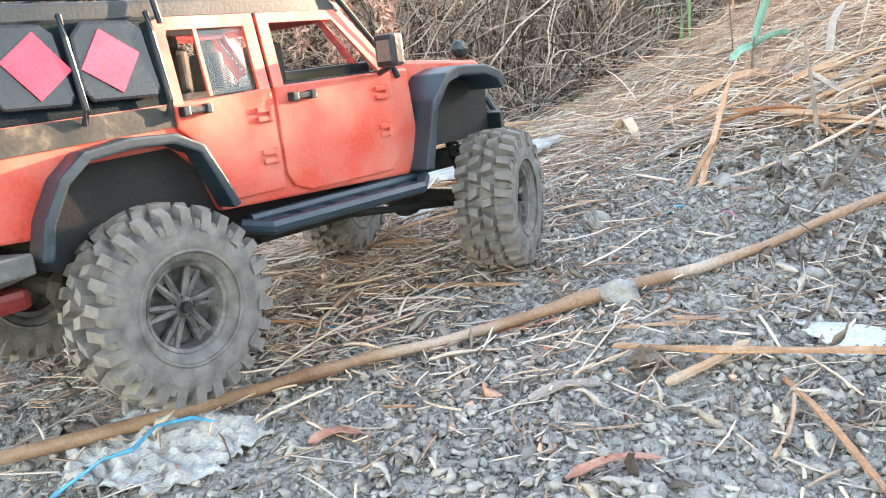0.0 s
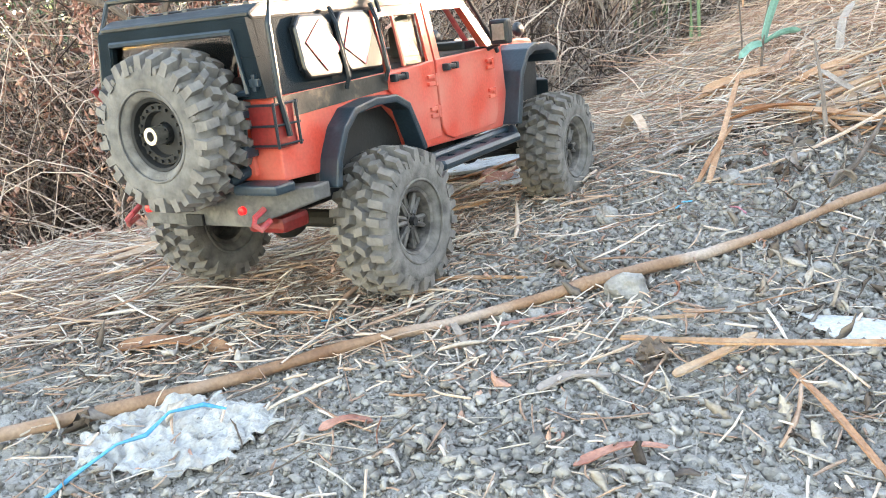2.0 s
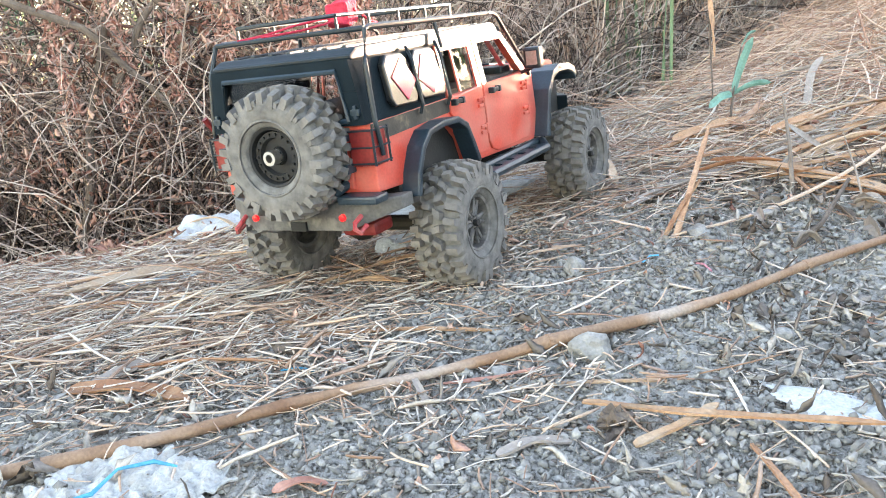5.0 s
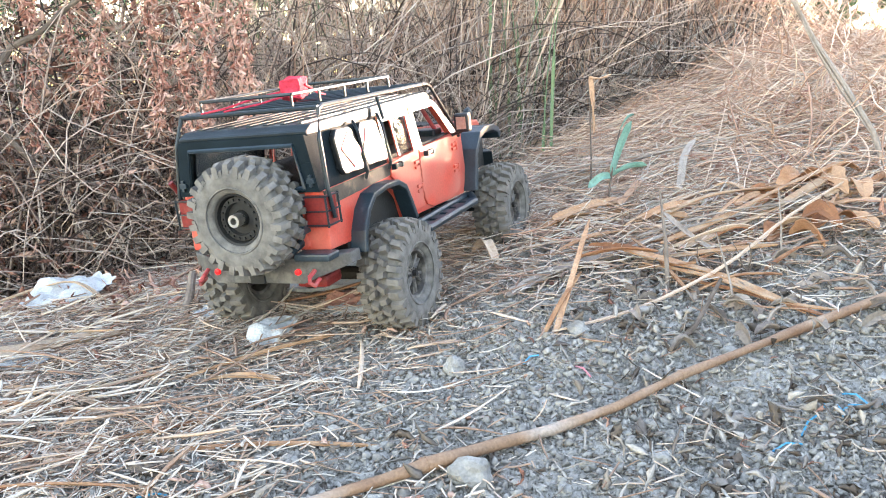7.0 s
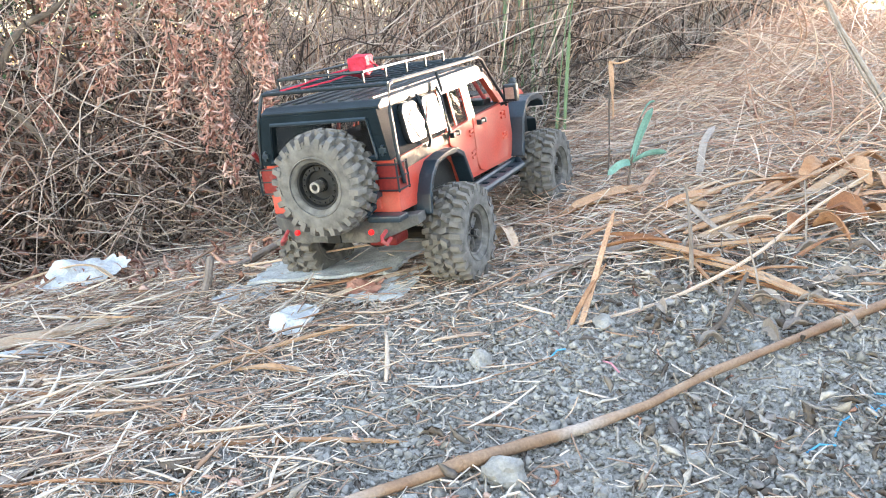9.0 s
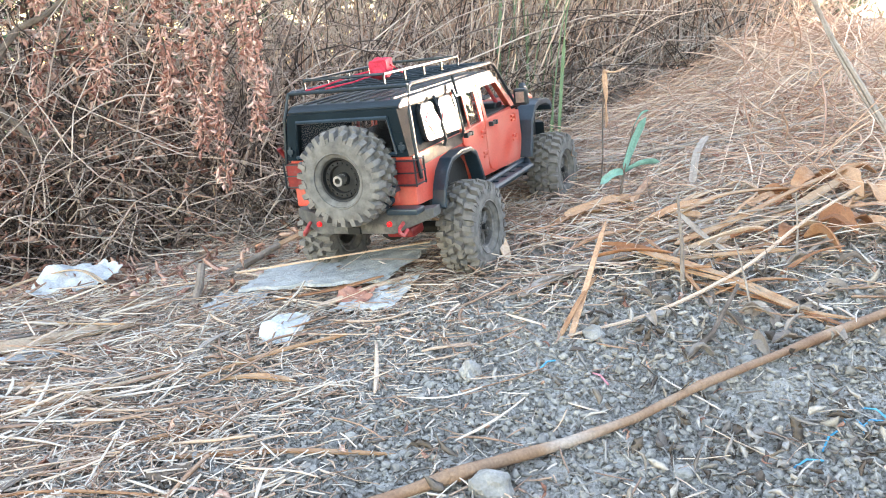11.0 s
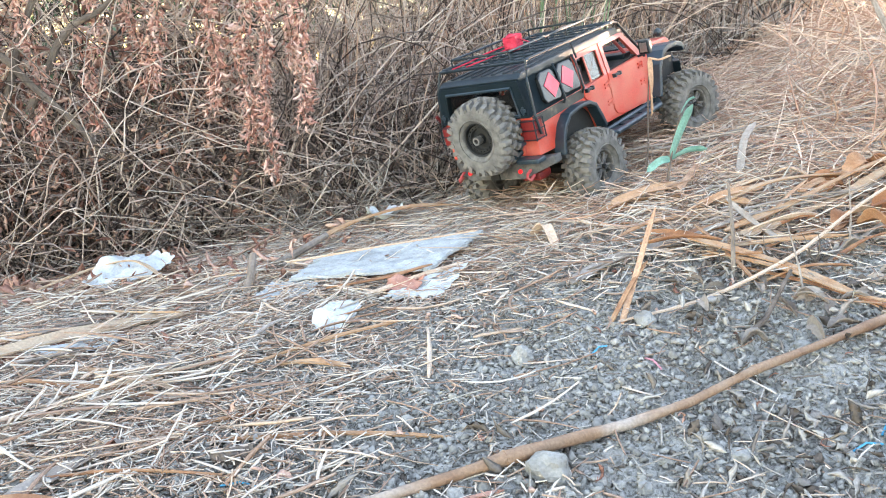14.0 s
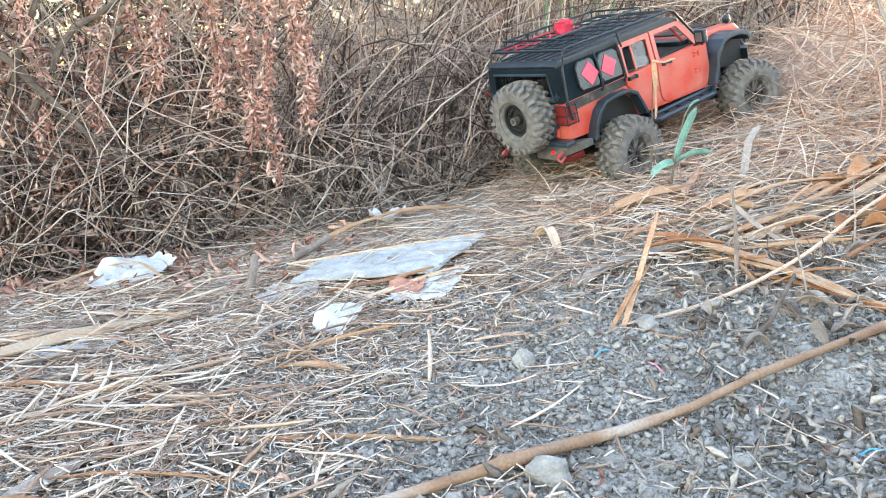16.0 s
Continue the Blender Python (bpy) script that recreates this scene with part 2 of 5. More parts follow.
def sweep(paths, wide, thick, sides=4, lift=(0, 0, 1), twist=None):
    """Solid strands: paths (N, K, 3), half widths and half thicknesses (N, K). Returns vertices and quads."""
    paths = np.asarray(paths, float)
    n, k, _ = paths.shape
    tang = np.gradient(paths, axis=1)
    tang /= np.linalg.norm(tang, axis=2, keepdims=True) + 1e-9
    up = np.broadcast_to(np.asarray(lift, float), tang.shape)
    side = np.cross(tang, up)
    weak = np.linalg.norm(side, axis=2, keepdims=True) < 0.05
    side = np.where(weak, np.array([1.0, 0, 0]), side)
    side /= np.linalg.norm(side, axis=2, keepdims=True)
    nor = np.cross(side, tang)
    if twist is not None:
        c, s = np.cos(twist)[..., None], np.sin(twist)[..., None]
        side, nor = side * c + nor * s, nor * c - side * s
    ang = np.arange(sides) * 2 * np.pi / sides
    ring = (side[:, :, None] * (np.cos(ang)[None, None, :, None] * np.asarray(wide)[:, :, None, None])
            + nor[:, :, None] * (np.sin(ang)[None, None, :, None] * np.asarray(thick)[:, :, None, None]))
    verts = (paths[:, :, None] + ring).reshape(-1, 3)
    base = (np.arange(n)[:, None, None] * k + np.arange(k - 1)[None, :, None]) * sides
    j = np.arange(sides)[None, None, :]
    j2 = (j + 1) % sides
    faces = np.stack([base + j, base + j2, base + sides + j2, base + sides + j], -1).reshape(-1, 4)
    return verts, faces


def merge(*pieces):
    verts, faces, o = [], [], 0
    for v, f in pieces:
        verts.append(v), faces.append(f + o)
        o += len(v)
    return np.concatenate(verts), np.concatenate(faces)


def box(bm, x0, x1, y0, y1, z0, z1, bevel=0.0):
    r = bmesh.ops.create_cube(bm, size=1, matrix=Matrix.Translation(((x0 + x1) / 2, (y0 + y1) / 2, (z0 + z1) / 2))
                              @ Matrix.Diagonal((abs(x1 - x0), abs(y1 - y0), abs(z1 - z0), 1)))
    if bevel:
        edges = {e for v in r["verts"] for e in v.link_edges}
        bmesh.ops.bevel(bm, geom=list(edges), offset=bevel, segments=2, affect='EDGES', profile=0.6)
    return r["verts"]


def prism(bm, pts, a, b, axis="y", bevel=0.0):
    """A polygon, pushed from a to b along an axis. pts: (x, z) for y, (x, y) for z, (y, z) for x."""
    def place(p, q):
        return {"y": (p[0], q, p[1]), "z": (p[0], p[1], q), "x": (q, p[0], p[1])}[axis]
    lo, hi = [bm.verts.new(place(p, a)) for p in pts], [bm.verts.new(place(p, b)) for p in pts]
    fs = [bm.faces.new(lo), bm.faces.new(hi[::-1])]
    for i in range(len(pts)):
        j = (i + 1) % len(pts)
        fs.append(bm.faces.new((lo[j], lo[i], hi[i], hi[j])))
    bmesh.ops.recalc_face_normals(bm, faces=fs)
    if bevel:
        bmesh.ops.bevel(bm, geom=list({e for f in fs for e in f.edges}), offset=bevel, segments=2, affect='EDGES', profile=0.6)


def tube(bm, path, r, sides=8):
    """A round bar along a path."""
    path = [Vector(p) for p in path]
    rings = []
    ref = Vector((0.31, 0.17, 0.93))
    for i, p in enumerate(path):
        t = (path[min(i + 1, len(path) - 1)] - path[max(i - 1, 0)]).normalized()
        s = t.cross(ref).normalized()
        n = s.cross(t)
        rr = r[i] if isinstance(r, (list, tuple)) else r
        rings.append([bm.verts.new(p + (s * math.cos(a) + n * math.sin(a)) * rr) for a in [2 * math.pi * k / sides for k in range(sides)]])
    for a, b in zip(rings, rings[1:]):
        for i in range(sides):
            bm.faces.new((a[i], a[(i + 1) % sides], b[(i + 1) % sides], b[i]))
    bm.faces.new(rings[0][::-1]), bm.faces.new(rings[-1])


def revolve(bm, profile, steps=40, axis="y", centre=(0, 0, 0)):
    """A closed profile of (along, radius) turned about an axis."""
    rings = []
    for k in range(steps):
        a = 2 * math.pi * k / steps
        c, s = math.cos(a), math.sin(a)
        ring = []
        for u, r in profile:
            p = (r * c, u, r * s) if axis == "y" else ((u, r * c, r * s) if axis == "x" else (r * c, r * s, u))
            ring.append(bm.verts.new(Vector(p) + Vector(centre)))
        rings.append(ring)
    m = len(profile)
    fs = []
    for k in range(steps):
        a, b = rings[k], rings[(k + 1) % steps]
        for i in range(m):
            fs.append(bm.faces.new((a[i], a[(i + 1) % m], b[(i + 1) % m], b[i])))
    bmesh.ops.recalc_face_normals(bm, faces=fs)


def blob(bm, centre, size, rough=0.2, subdiv=2, seed=0, freq=1.0):
    """A lumpy solid."""
    r = bmesh.ops.create_icosphere(bm, subdivisions=subdiv, radius=1)
    for v in r["verts"]:
        d = 1 + rough * noise.noise(v.co * freq + Vector((seed * 3.7, seed * 1.3, 0)))
        v.co = Vector((v.co.x * size[0], v.co.y * size[1], v.co.z * size[2])) * d + Vector(centre)


def empty(name, label, category, group=""):
    return tagged(new(name), label, category, group)


# ---- ground ----
def smooth_step(a, b, v):
    t = np.clip((v - a) / (b - a), 0, 1)
    return t * t * (3 - 2 * t)


def lie(x, y):
    """The lie of the land: a slope that rises ahead and to the right, a hollow under the thicket, an added ridge out of
    view that casts shade.
    """
    x, y = np.asarray(x, float), np.asarray(y, float)
    yc, xc = np.clip(y, -0.6, 1.95), np.clip(x, -1.3, 0.72)
    z = 0.0127 + 0.1245 * yc - 0.026 * yc * yc + xc * np.maximum(0, 0.2242 * yc - 0.0988) + 0.0078 * xc * xc
    z = z - 0.05 * smooth_step(1.15, 1.6, y) * smooth_step(-0.25, -0.6, x)
    # ridge added out of view on the right, to keep the low sun off the ground
    shade_crest = 0.528 + 0.006 * np.sin(y * 9.0) + 0.004 * np.sin(y * 23.0)
    z = z + smooth_step(1.25, 1.6, x) * (1 - smooth_step(1.8, 2.3, x)) * np.maximum(0, shade_crest - z)
    return z


def grain(x, y):
    """Small unevenness of the soil, at two sizes."""
    return np.array([0.006 * noise.noise(Vector((a * 7, b * 7, 0))) + 0.0032 * noise.noise(Vector((a * 31, b * 31, 4)))
                     + 0.0016 * noise.noise(Vector((a * 95, b * 95, 9))) for a, b in zip(np.ravel(x), np.ravel(y))]).reshape(np.shape(x))


def top(x, y):
    return float(lie(x, y)) + float(grain(np.array([x]), np.array([y]))[0])


def spaced(lo, hi, step, reach):
    mid = list(np.arange(lo, hi, step))
    out, s = [], step
    while not out or out[-1] < reach:
        s *= 1.35
        out.append((out[-1] if out else 0) + s)
    return np.array([lo - d for d in out[::-1]] + mid + [mid[-1] + d for d in out])


def make_ground():
    xs, ys = spaced(-1.2, 1.7, 0.0105, 80), spaced(-0.15, 2.2, 0.0105, 80)
    gx, gy = np.meshgrid(xs, ys)
    gz = lie(gx, gy) + grain(gx, gy)
    nx, ny = len(xs), len(ys)
    i, j = np.meshgrid(np.arange(nx - 1), np.arange(ny - 1))
    a = (j * nx + i).ravel()
    ob = cloud("ground", np.stack([gx, gy, gz], -1).reshape(-1, 3), np.stack([a, a + 1, a + nx + 1, a + nx], -1), M_soil, smooth=True)
    tagged(ob, "pale grey dusty soil on an uneven slope", "ground", kind="structure")


make_ground()


# ---- the model car: x ahead, y to its left, origin in the rear axle ----
WHEELBASE, RADIUS, TRACK = 0.313, 0.0575, 0.097
TYRE = 0.95             # size of wheel and tyre against the drawn profile


def taper(ob, low=0.108, rate=2.0):
    """Leans the upper sides inwards."""
    for v in ob.data.vertices:
        if v.co.z > low:
            v.co.y *= 1 - (v.co.z - low) * rate
    return ob


def fit_wheel(bm):
    for v in bm.verts:
        v.co *= TYRE
    return bm


def tyre_mesh(outer):
    """The carcass of a tyre about the y axis: round smooth sidewalls, a bead and a deep groove floor under the tread."""
    bm = bmesh.new()
    prof = [(-0.0165, 0.0258), (-0.0205, 0.0290), (-0.0235, 0.0345), (-0.0246, 0.0410), (-0.0240, 0.0475), (-0.0212, 0.0512), (-0.0150, 0.0525), (-0.007, 0.0529),
            (0.007, 0.0529), (0.0150, 0.0525), (0.0212, 0.0512), (0.0240, 0.0475), (0.0246, 0.0410), (0.0235, 0.0345), (0.0205, 0.0290), (0.0165, 0.0258), (0.013, 0.028), (-0.013, 0.028)]
    revolve(bm, prof, 56)
    # a thin moulded ring on each sidewall
    for s in (-1, 1):
        revolve(bm, [(0.0232 * s, 0.0322), (0.0243 * s, 0.0330), (0.0243 * s, 0.0342), (0.0230 * s, 0.0350)], 48)
    for f in bm.faces:
        f.smooth = True
    return fit_wheel(bm)


def lug(bm, y0, y1, a0, a1, r0, r1, skew, lean=0.0):
    """A tread block with sloping flanks: from y0 to y1 across the tyre, half angle a1 about a0; lean lowers its outer end."""
    vs = []
    for r, g in ((r0, 1.16), (r1, 0.80)):
        for y, st in ((y0, -1), (y1, -1), (y1, 1), (y0, 1)):
            m = (y0 + y1) / 2
            far = abs(y) > abs(m)
            yy = m + (y - m) * (1.06 if g > 1 else 0.90)
            aa = a0 + st * a1 * g + skew * (y - m)
            rr = r - (lean if far else 0.0) * (1.0 if g < 1 else 1.6)
            vs.append(bm.verts.new((rr * math.cos(aa), yy, rr * math.sin(aa))))
    for q in ((0, 1, 2, 3), (7, 6, 5, 4), (0, 4, 5, 1), (1, 5, 6, 2), (2, 6, 7, 3), (3, 7, 4, 0)):
        bm.faces.new([vs[i] for i in q])


def tread_mesh():
    """Two rows of long and short shoulder blocks that reach down the sidewall, and two rows of slanted blocks between them."""
    bm = bmesh.new()
    n = 26
    step = 2 * math.pi / n
    for k in range(n):
        for s in (-1, 1):
            a = step * (k + (0.5 if s > 0 else 0.0))
            wide = 0.0252 if k % 2 else 0.0236
            lug(bm, 0.0122 * s, wide * s, a, 0.066, 0.0508, 0.0598, 2.0 * s, 0.0036 if k % 2 else 0.0024)
            lug(bm, 0.0014 * s, 0.0100 * s, a + step * 0.5, 0.064, 0.0520, 0.0607, (9.0 if k % 2 else -4.0) * s)
            if k % 2:
                lug(bm, 0.0215 * s, 0.0246 * s, a + step * 0.5, 0.040, 0.0480, 0.0520, 0.0, 0.0010)
    bmesh.ops.recalc_face_normals(bm, faces=bm.faces)
    return fit_wheel(bm)


def shrink(bm, f=0.86):
    for v in bm.verts:
        v.co.x *= f
        v.co.z *= f


def rim_mesh(o):
    """Rim with six split spokes; o: +1 or -1, the outer side."""
    bm = bmesh.new()
    revolve(bm, [(0.016 * o, 0.0325), (0.0175 * o, 0.031), (0.0165 * o, 0.0285), (0.010 * o, 0.0272), (-0.016 * o, 0.0268), (-0.017 * o, 0.031)], 40)
    revolve(bm, [(0.004 * o, 0.001), (0.004 * o, 0.027), (0.0055 * o, 0.027), (0.0055 * o, 0.001)], 24)
    revolve(bm, [(0.004 * o, 0.0005), (0.004 * o, 0.0095), (0.0125 * o, 0.0085), (0.0135 * o, 0.006), (0.0135 * o, 0.0005)], 20)
    for k in range(6):
        a = 2 * math.pi * (k + 0.5) / 6
        revolve(bm, [(0.012 * o, 0.0002), (0.012 * o, 0.0012), (0.0145 * o, 0.0012), (0.0145 * o, 0.0002)], 6,
                centre=(0.0068 * math.cos(a), 0, 0.0068 * math.sin(a)))
    shrink(bm, 0.86 * TYRE)
    return bm


def add_spokes(wheel, o):
    """Six split spokes on one mesh."""
    first = None
    for k in range(6):
        if first is None:
            bm = bmesh.new()
            for d in (-0.17, 0.17):
                p0 = (0.0078 * math.cos(d * 1.2), 0.0115 * o, 0.0078 * math.sin(d * 1.2))
                p1 = (0.0278 * math.cos(d), 0.0105 * o, 0.0278 * math.sin(d))
                tube(bm, [p0, p1], [0.0028, 0.0023], 6)
            box(bm, 0.021, 0.0272, 0.0070 * o, 0.0108 * o, -0.006, 0.006, 0.0006)
            shrink(bm, 0.86 * TYRE)
            first = part("spoke", bm, M_rim, wheel)
        else:
            ob = new("spoke", first.data)
            ob.parent = wheel
            ob.matrix_basis = pose(0, 0, 0, 0, 60 * k, 0)


def make_wheel(name, outer, parent, x, y, z):
    wheel = part(name, rim_mesh(outer), M_rim, parent, "dust-covered six-spoke wheel")
    wheel.matrix_basis = pose(x, y, z)
    add_spokes(wheel, outer)
    part("tyre", tyre_mesh(outer), M_rubber, wheel, "dusty grey off-road tyre")
    part("tread", tread_mesh(), M_lug, wheel, "chunky dusty tread blocks")
    bm = bmesh.new()
    revolve(bm, [(0.0136 * outer, 0.0003), (0.0136 * outer, 0.0034), (0.0178 * outer, 0.0034), (0.0178 * outer, 0.0003)], 6)
    part("hub_nut", bm, M_chassis, wheel)
    return wheel


def arch(points, depth):
    """A band that follows an arch: outer points and the same moved inwards."""
    cx = sum(p[0] for p in points) / len(points)
    cz = min(p[1] for p in points) - 0.01
    inner = []
    for p in points:
        d = Vector((cx - p[0], cz - p[1])).normalized() * depth
        inner.append((p[0] + d.x, p[1] + d.y))
    return list(points) + inner[::-1]


def make_car():
    car = empty("model_offroad_car", "dusty orange and black scale model off-road car driving over straw", "model car")
    # body tub with the wheel arches cut out
    bm = bmesh.new()
    prism(bm, [(-0.098, 0.052), (-0.060, 0.050), (-0.054, 0.066), (-0.038, 0.083), (0.030, 0.085), (0.046, 0.070), (0.056, 0.042),
               (0.226, 0.036), (0.240, 0.060), (0.236, 0.114), (0.16, 0.112), (-0.098, 0.108)], -0.080, 0.080, bevel=0.002)
    body = part("body", bm, M_orange, car, "orange painted body shell with scuffs")
    bm = bmesh.new()
    box(bm, -0.095, 0.225, -0.074, 0.074, 0.107, 0.1145)
    part("cabin_floor", bm, M_seat, car, "black interior tray")
    # bonnet and front
    bm = bmesh.new()
    prism(bm, [(0.225, 0.062), (0.352, 0.058), (0.356, 0.105), (0.345, 0.114), (0.235, 0.1215), (0.225, 0.12)], -0.060, 0.060, bevel=0.003)
    part("bonnet", bm, M_orange, car, "orange bonnet")
    bm = bmesh.new()
    prism(bm, [(0.235, 0.1), (0.30, 0.1), (0.30, 0.1195), (0.235, 0.1235)], -0.030, 0.030)
    for k in range(4):
        box(bm, 0.308 + k * 0.008, 0.312 + k * 0.008, -0.03, 0.03, 0.112, 0.1185 - 0.0005 * k)
    part("bonnet_vent", bm, M_black, car, "matt black bonnet panel")
    bm = bmesh.new()
    for y in range(-3, 4):
        box(bm, 0.355, 0.360, y * 0.0085 - 0.0028, y * 0.0085 + 0.0028, 0.068, 0.1)
    part("grille", bm, M_black, car)
    for s in (-1, 1):
        bm = bmesh.new()
        revolve(bm, [(0.35, 0.0005), (0.35, 0.0125), (0.362, 0.0125), (0.364, 0.010), (0.366, 0.0005)], 20, "x", (0, s * 0.044, 0.088))
        part("headlamp", bm, M_chrome, car, "round headlamp")
        bm = bmesh.new()
        blob(bm, (0.335, s * 0.052, 0.124), (0.010, 0.006, 0.008), 0.1)
        part("marker_lamp", bm, M_black, car)
    # doors, windows and pillars, both sides
    for s in (-1, 1):
        y0, y1 = s * 0.0795, s * 0.0825
        bm = bmesh.new()
        prism(bm, [(0.034, 0.1085), (0.034, 0.0945), (0.046, 0.084), (0.058, 0.060), (0.064, 0.047), (0.1055, 0.047), (0.1055, 0.1125)], y0, y1, bevel=0.0012)
        rear = taper(part("rear_door", bm, M_orange, car, "orange rear door with moulded hinges"))
        bm = bmesh.new()
        prism(bm, [(0.034, 0.1075), (0.034, 0.157), (0.040, 0.159), (0.1055, 0.159), (0.1055, 0.1115), (0.097, 0.1115), (0.097, 0.1515), (0.0425, 0.1515), (0.041, 0.149), (0.041, 0.1075)], y0, y1 - s * 0.0006)
        taper(part("window_frame", bm, M_orange, rear))
        bm = bmesh.new()
        box(bm, 0.060, 0.0625, y0, y1 - s * 0.0008, 0.1115, 0.152)
        taper(part("window_divider", bm, M_orange, rear))
        bm = bmesh.new()
        prism(bm, [(0.1085, 0.1125), (0.1085, 0.056), (0.114, 0.047), (0.127, 0.042), (0.205, 0.042), (0.214, 0.052), (0.216, 0.1135)], y0, y1, bevel=0.0012)
        front = taper(part("front_door", bm, M_orange, car, "orange front door with moulded hinges"))
        bm = bmesh.new()
        prism(bm, [(0.1085, 0.112), (0.1085, 0.159), (0.176, 0.159), (0.2155, 0.1135), (0.206, 0.1135), (0.172, 0.1525), (0.117, 0.1525), (0.117, 0.112)], y0, y1 - s * 0.0006)
        taper(part("window_frame", bm, M_orange, front))
        for door, hx, zs, xh in ((rear, 0.047, (0.0695, 0.096), 0.0975), (front, 0.129, (0.072, 0.099), 0.204)):
            bm = bmesh.new()
            box(bm, hx - 0.0095, hx + 0.0095, y1, y1 + s * 0.0042, 0.1025, 0.1065, 0.001)
            box(bm, hx - 0.011, hx - 0.006, y1 - s * 0.001, y1 + s * 0.0055, 0.1015, 0.1075, 0.001)
            box(bm, hx + 0.005, hx + 0.0095, y1 - s * 0.001, y1 + s * 0.005, 0.1015, 0.1075, 0.001)
            part("door_handle", bm, M_black, door, "black door handle")
            for z in zs:
                bm = bmesh.new()
                box(bm, xh - 0.007, xh + 0.004, y1 - s * 0.001, y1 + s * 0.002, z - 0.0045, z - 0.0012, 0.0005)
                box(bm, xh - 0.007, xh + 0.004, y1 - s * 0.001, y1 + s * 0.002, z + 0.0012, z + 0.0045, 0.0005)
                tube(bm, [(xh + 0.004, y1 + s * 0.0015, z - 0.005), (xh + 0.004, y1 + s * 0.0015, z + 0.005)], 0.0018, 6)
                part("hinge", bm, M_orange, door)
        bm = bmesh.new()
        box(bm, 0.0625, 0.097, s * 0.078, s * 0.0786, 0.112, 0.152)
        pane = taper(part("window_pane", bm, M_glass, rear))
        pane.visible_shadow = False
        # hardtop side with its bags
        bm = bmesh.new()
        box(bm, -0.099, 0.034, s * 0.074, s * 0.0795, 0.108, 0.160, 0.0015)
        taper(part("hardtop_side", bm, M_matt, car, "black hardtop side"))
        bm = bmesh.new()
        prism(bm, [(-0.098, 0.0925), (0.034, 0.0965), (0.034, 0.109), (-0.098, 0.1075)], s * 0.0800, s * 0.0812)
        part("camouflage_band", bm, M_camo, car, "black and tan camouflage band")
        for xa, xb in ((-0.066, -0.024), (-0.019, 0.027)):
            bm = bmesh.new()
            prism(bm, [(xa + 0.003, 0.1155), (xb - 0.004, 0.1145), (xb, 0.120), (xb - 0.002, 0.152), (xb - 0.01, 0.158), (xa + 0.008, 0.1585), (xa, 0.151), (xa - 0.001, 0.122)],
                  s * 0.0800, s * 0.0870, bevel=0.0018)
            bag = taper(part("side_panel", bm, M_gloss, car, "glossy black side panel with a red diamond"))
            cx, cz = (xa + xb) / 2 + (0.004 if xa < -0.05 else -0.004), 0.1365
            bm = bmesh.new()
            w = 0.0180
            lean = -0.004 if xa < -0.05 else 0.004
            prism(bm, [(cx - w, cz - lean * 0.8), (cx + lean * 0.6, cz - 0.0175), (cx + w, cz + lean * 0.8), (cx - lean * 0.6, cz + 0.0175)], s * 0.0872, s * 0.0880)
            taper(part("diamond", bm, M_diamond, bag, "flat red diamond mark"))
            bm = bmesh.new()
            tube(bm, [(xb + 0.002, s * 0.083, 0.104), (xb + 0.003, s * 0.086, 0.112), (xb + 0.001, s * 0.082, 0.150), (xb + 0.003, s * 0.076, 0.162)], 0.0018, 6)
            part("strap", bm, M_black, bag)
        # wheel arch flares
        bm = bmesh.new()
        prism(bm, arch([(-0.064, 0.040), (-0.059, 0.060), (-0.047, 0.080), (-0.032, 0.0915), (-0.004, 0.0950), (0.024, 0.0935), (0.041, 0.085), (0.052, 0.064), (0.060, 0.046)], 0.0062),
              s * 0.0785, s * 0.096, bevel=0.0015)
        part("rear_flare", bm, M_flare, car, "grey-black plastic wheel arch flare")
        # solid dark block in place of the open arch's shaded hollow
        bm = bmesh.new()
        prism(bm, [(-0.061, 0.045), (-0.055, 0.070), (-0.040, 0.087), (0.032, 0.089), (0.048, 0.074), (0.058, 0.045), (0.05, 0.03), (-0.05, 0.03)], s * 0.02, s * 0.0745)
        part("arch_shade_fill", bm, M_chassis, car)
        bm = bmesh.new()
        prism(bm, arch([(0.228, 0.038), (0.236, 0.062), (0.244, 0.088), (0.262, 0.107), (0.280, 0.1115), (0.312, 0.110), (0.330, 0.104), (0.337, 0.095)], 0.0085),
              s * 0.056, s * 0.096, bevel=0.0015)
        part("front_flare", bm, M_flare, car, "grey-black plastic front wing flare")
        # dark block under the front flare, standing for the shaded hollow there
        bm = bmesh.new()
        prism(bm, [(0.245, 0.05), (0.255, 0.09), (0.30, 0.102), (0.352, 0.098), (0.350, 0.05)], s * 0.035, s * 0.0618)
        part("arch_shade_fill", bm, M_chassis, car)
        # side step
        bm = bmesh.new()
        tube(bm, [(0.066, s * 0.083, 0.030), (0.078, s * 0.096, 0.027), (0.220, s * 0.096, 0.027), (0.236, s * 0.084, 0.032)], 0.0048, 8)
        tube(bm, [(0.075, s * 0.080, 0.032), (0.235, s * 0.080, 0.032)], 0.004, 8)
        for x in (0.09, 0.12, 0.15, 0.18, 0.21):
            box(bm, x - 0.010, x + 0.010, s * 0.081, s * 0.094, 0.0285, 0.031)
        for x in (0.1, 0.2):
            tube(bm, [(x, s * 0.08, 0.03), (x, s * 0.04, 0.026)], 0.003, 6)
        part("side_step", bm, M_flare, car, "scuffed black side step")
        # mirror
        bm = bmesh.new()
        box(bm, 0.194, 0.205, s * 0.090, s * 0.109, 0.116, 0.1385, 0.0028)
        tube(bm, [(0.205, s * 0.08, 0.112), (0.203, s * 0.094, 0.116), (0.202, s * 0.098, 0.121)], 0.0022, 6)
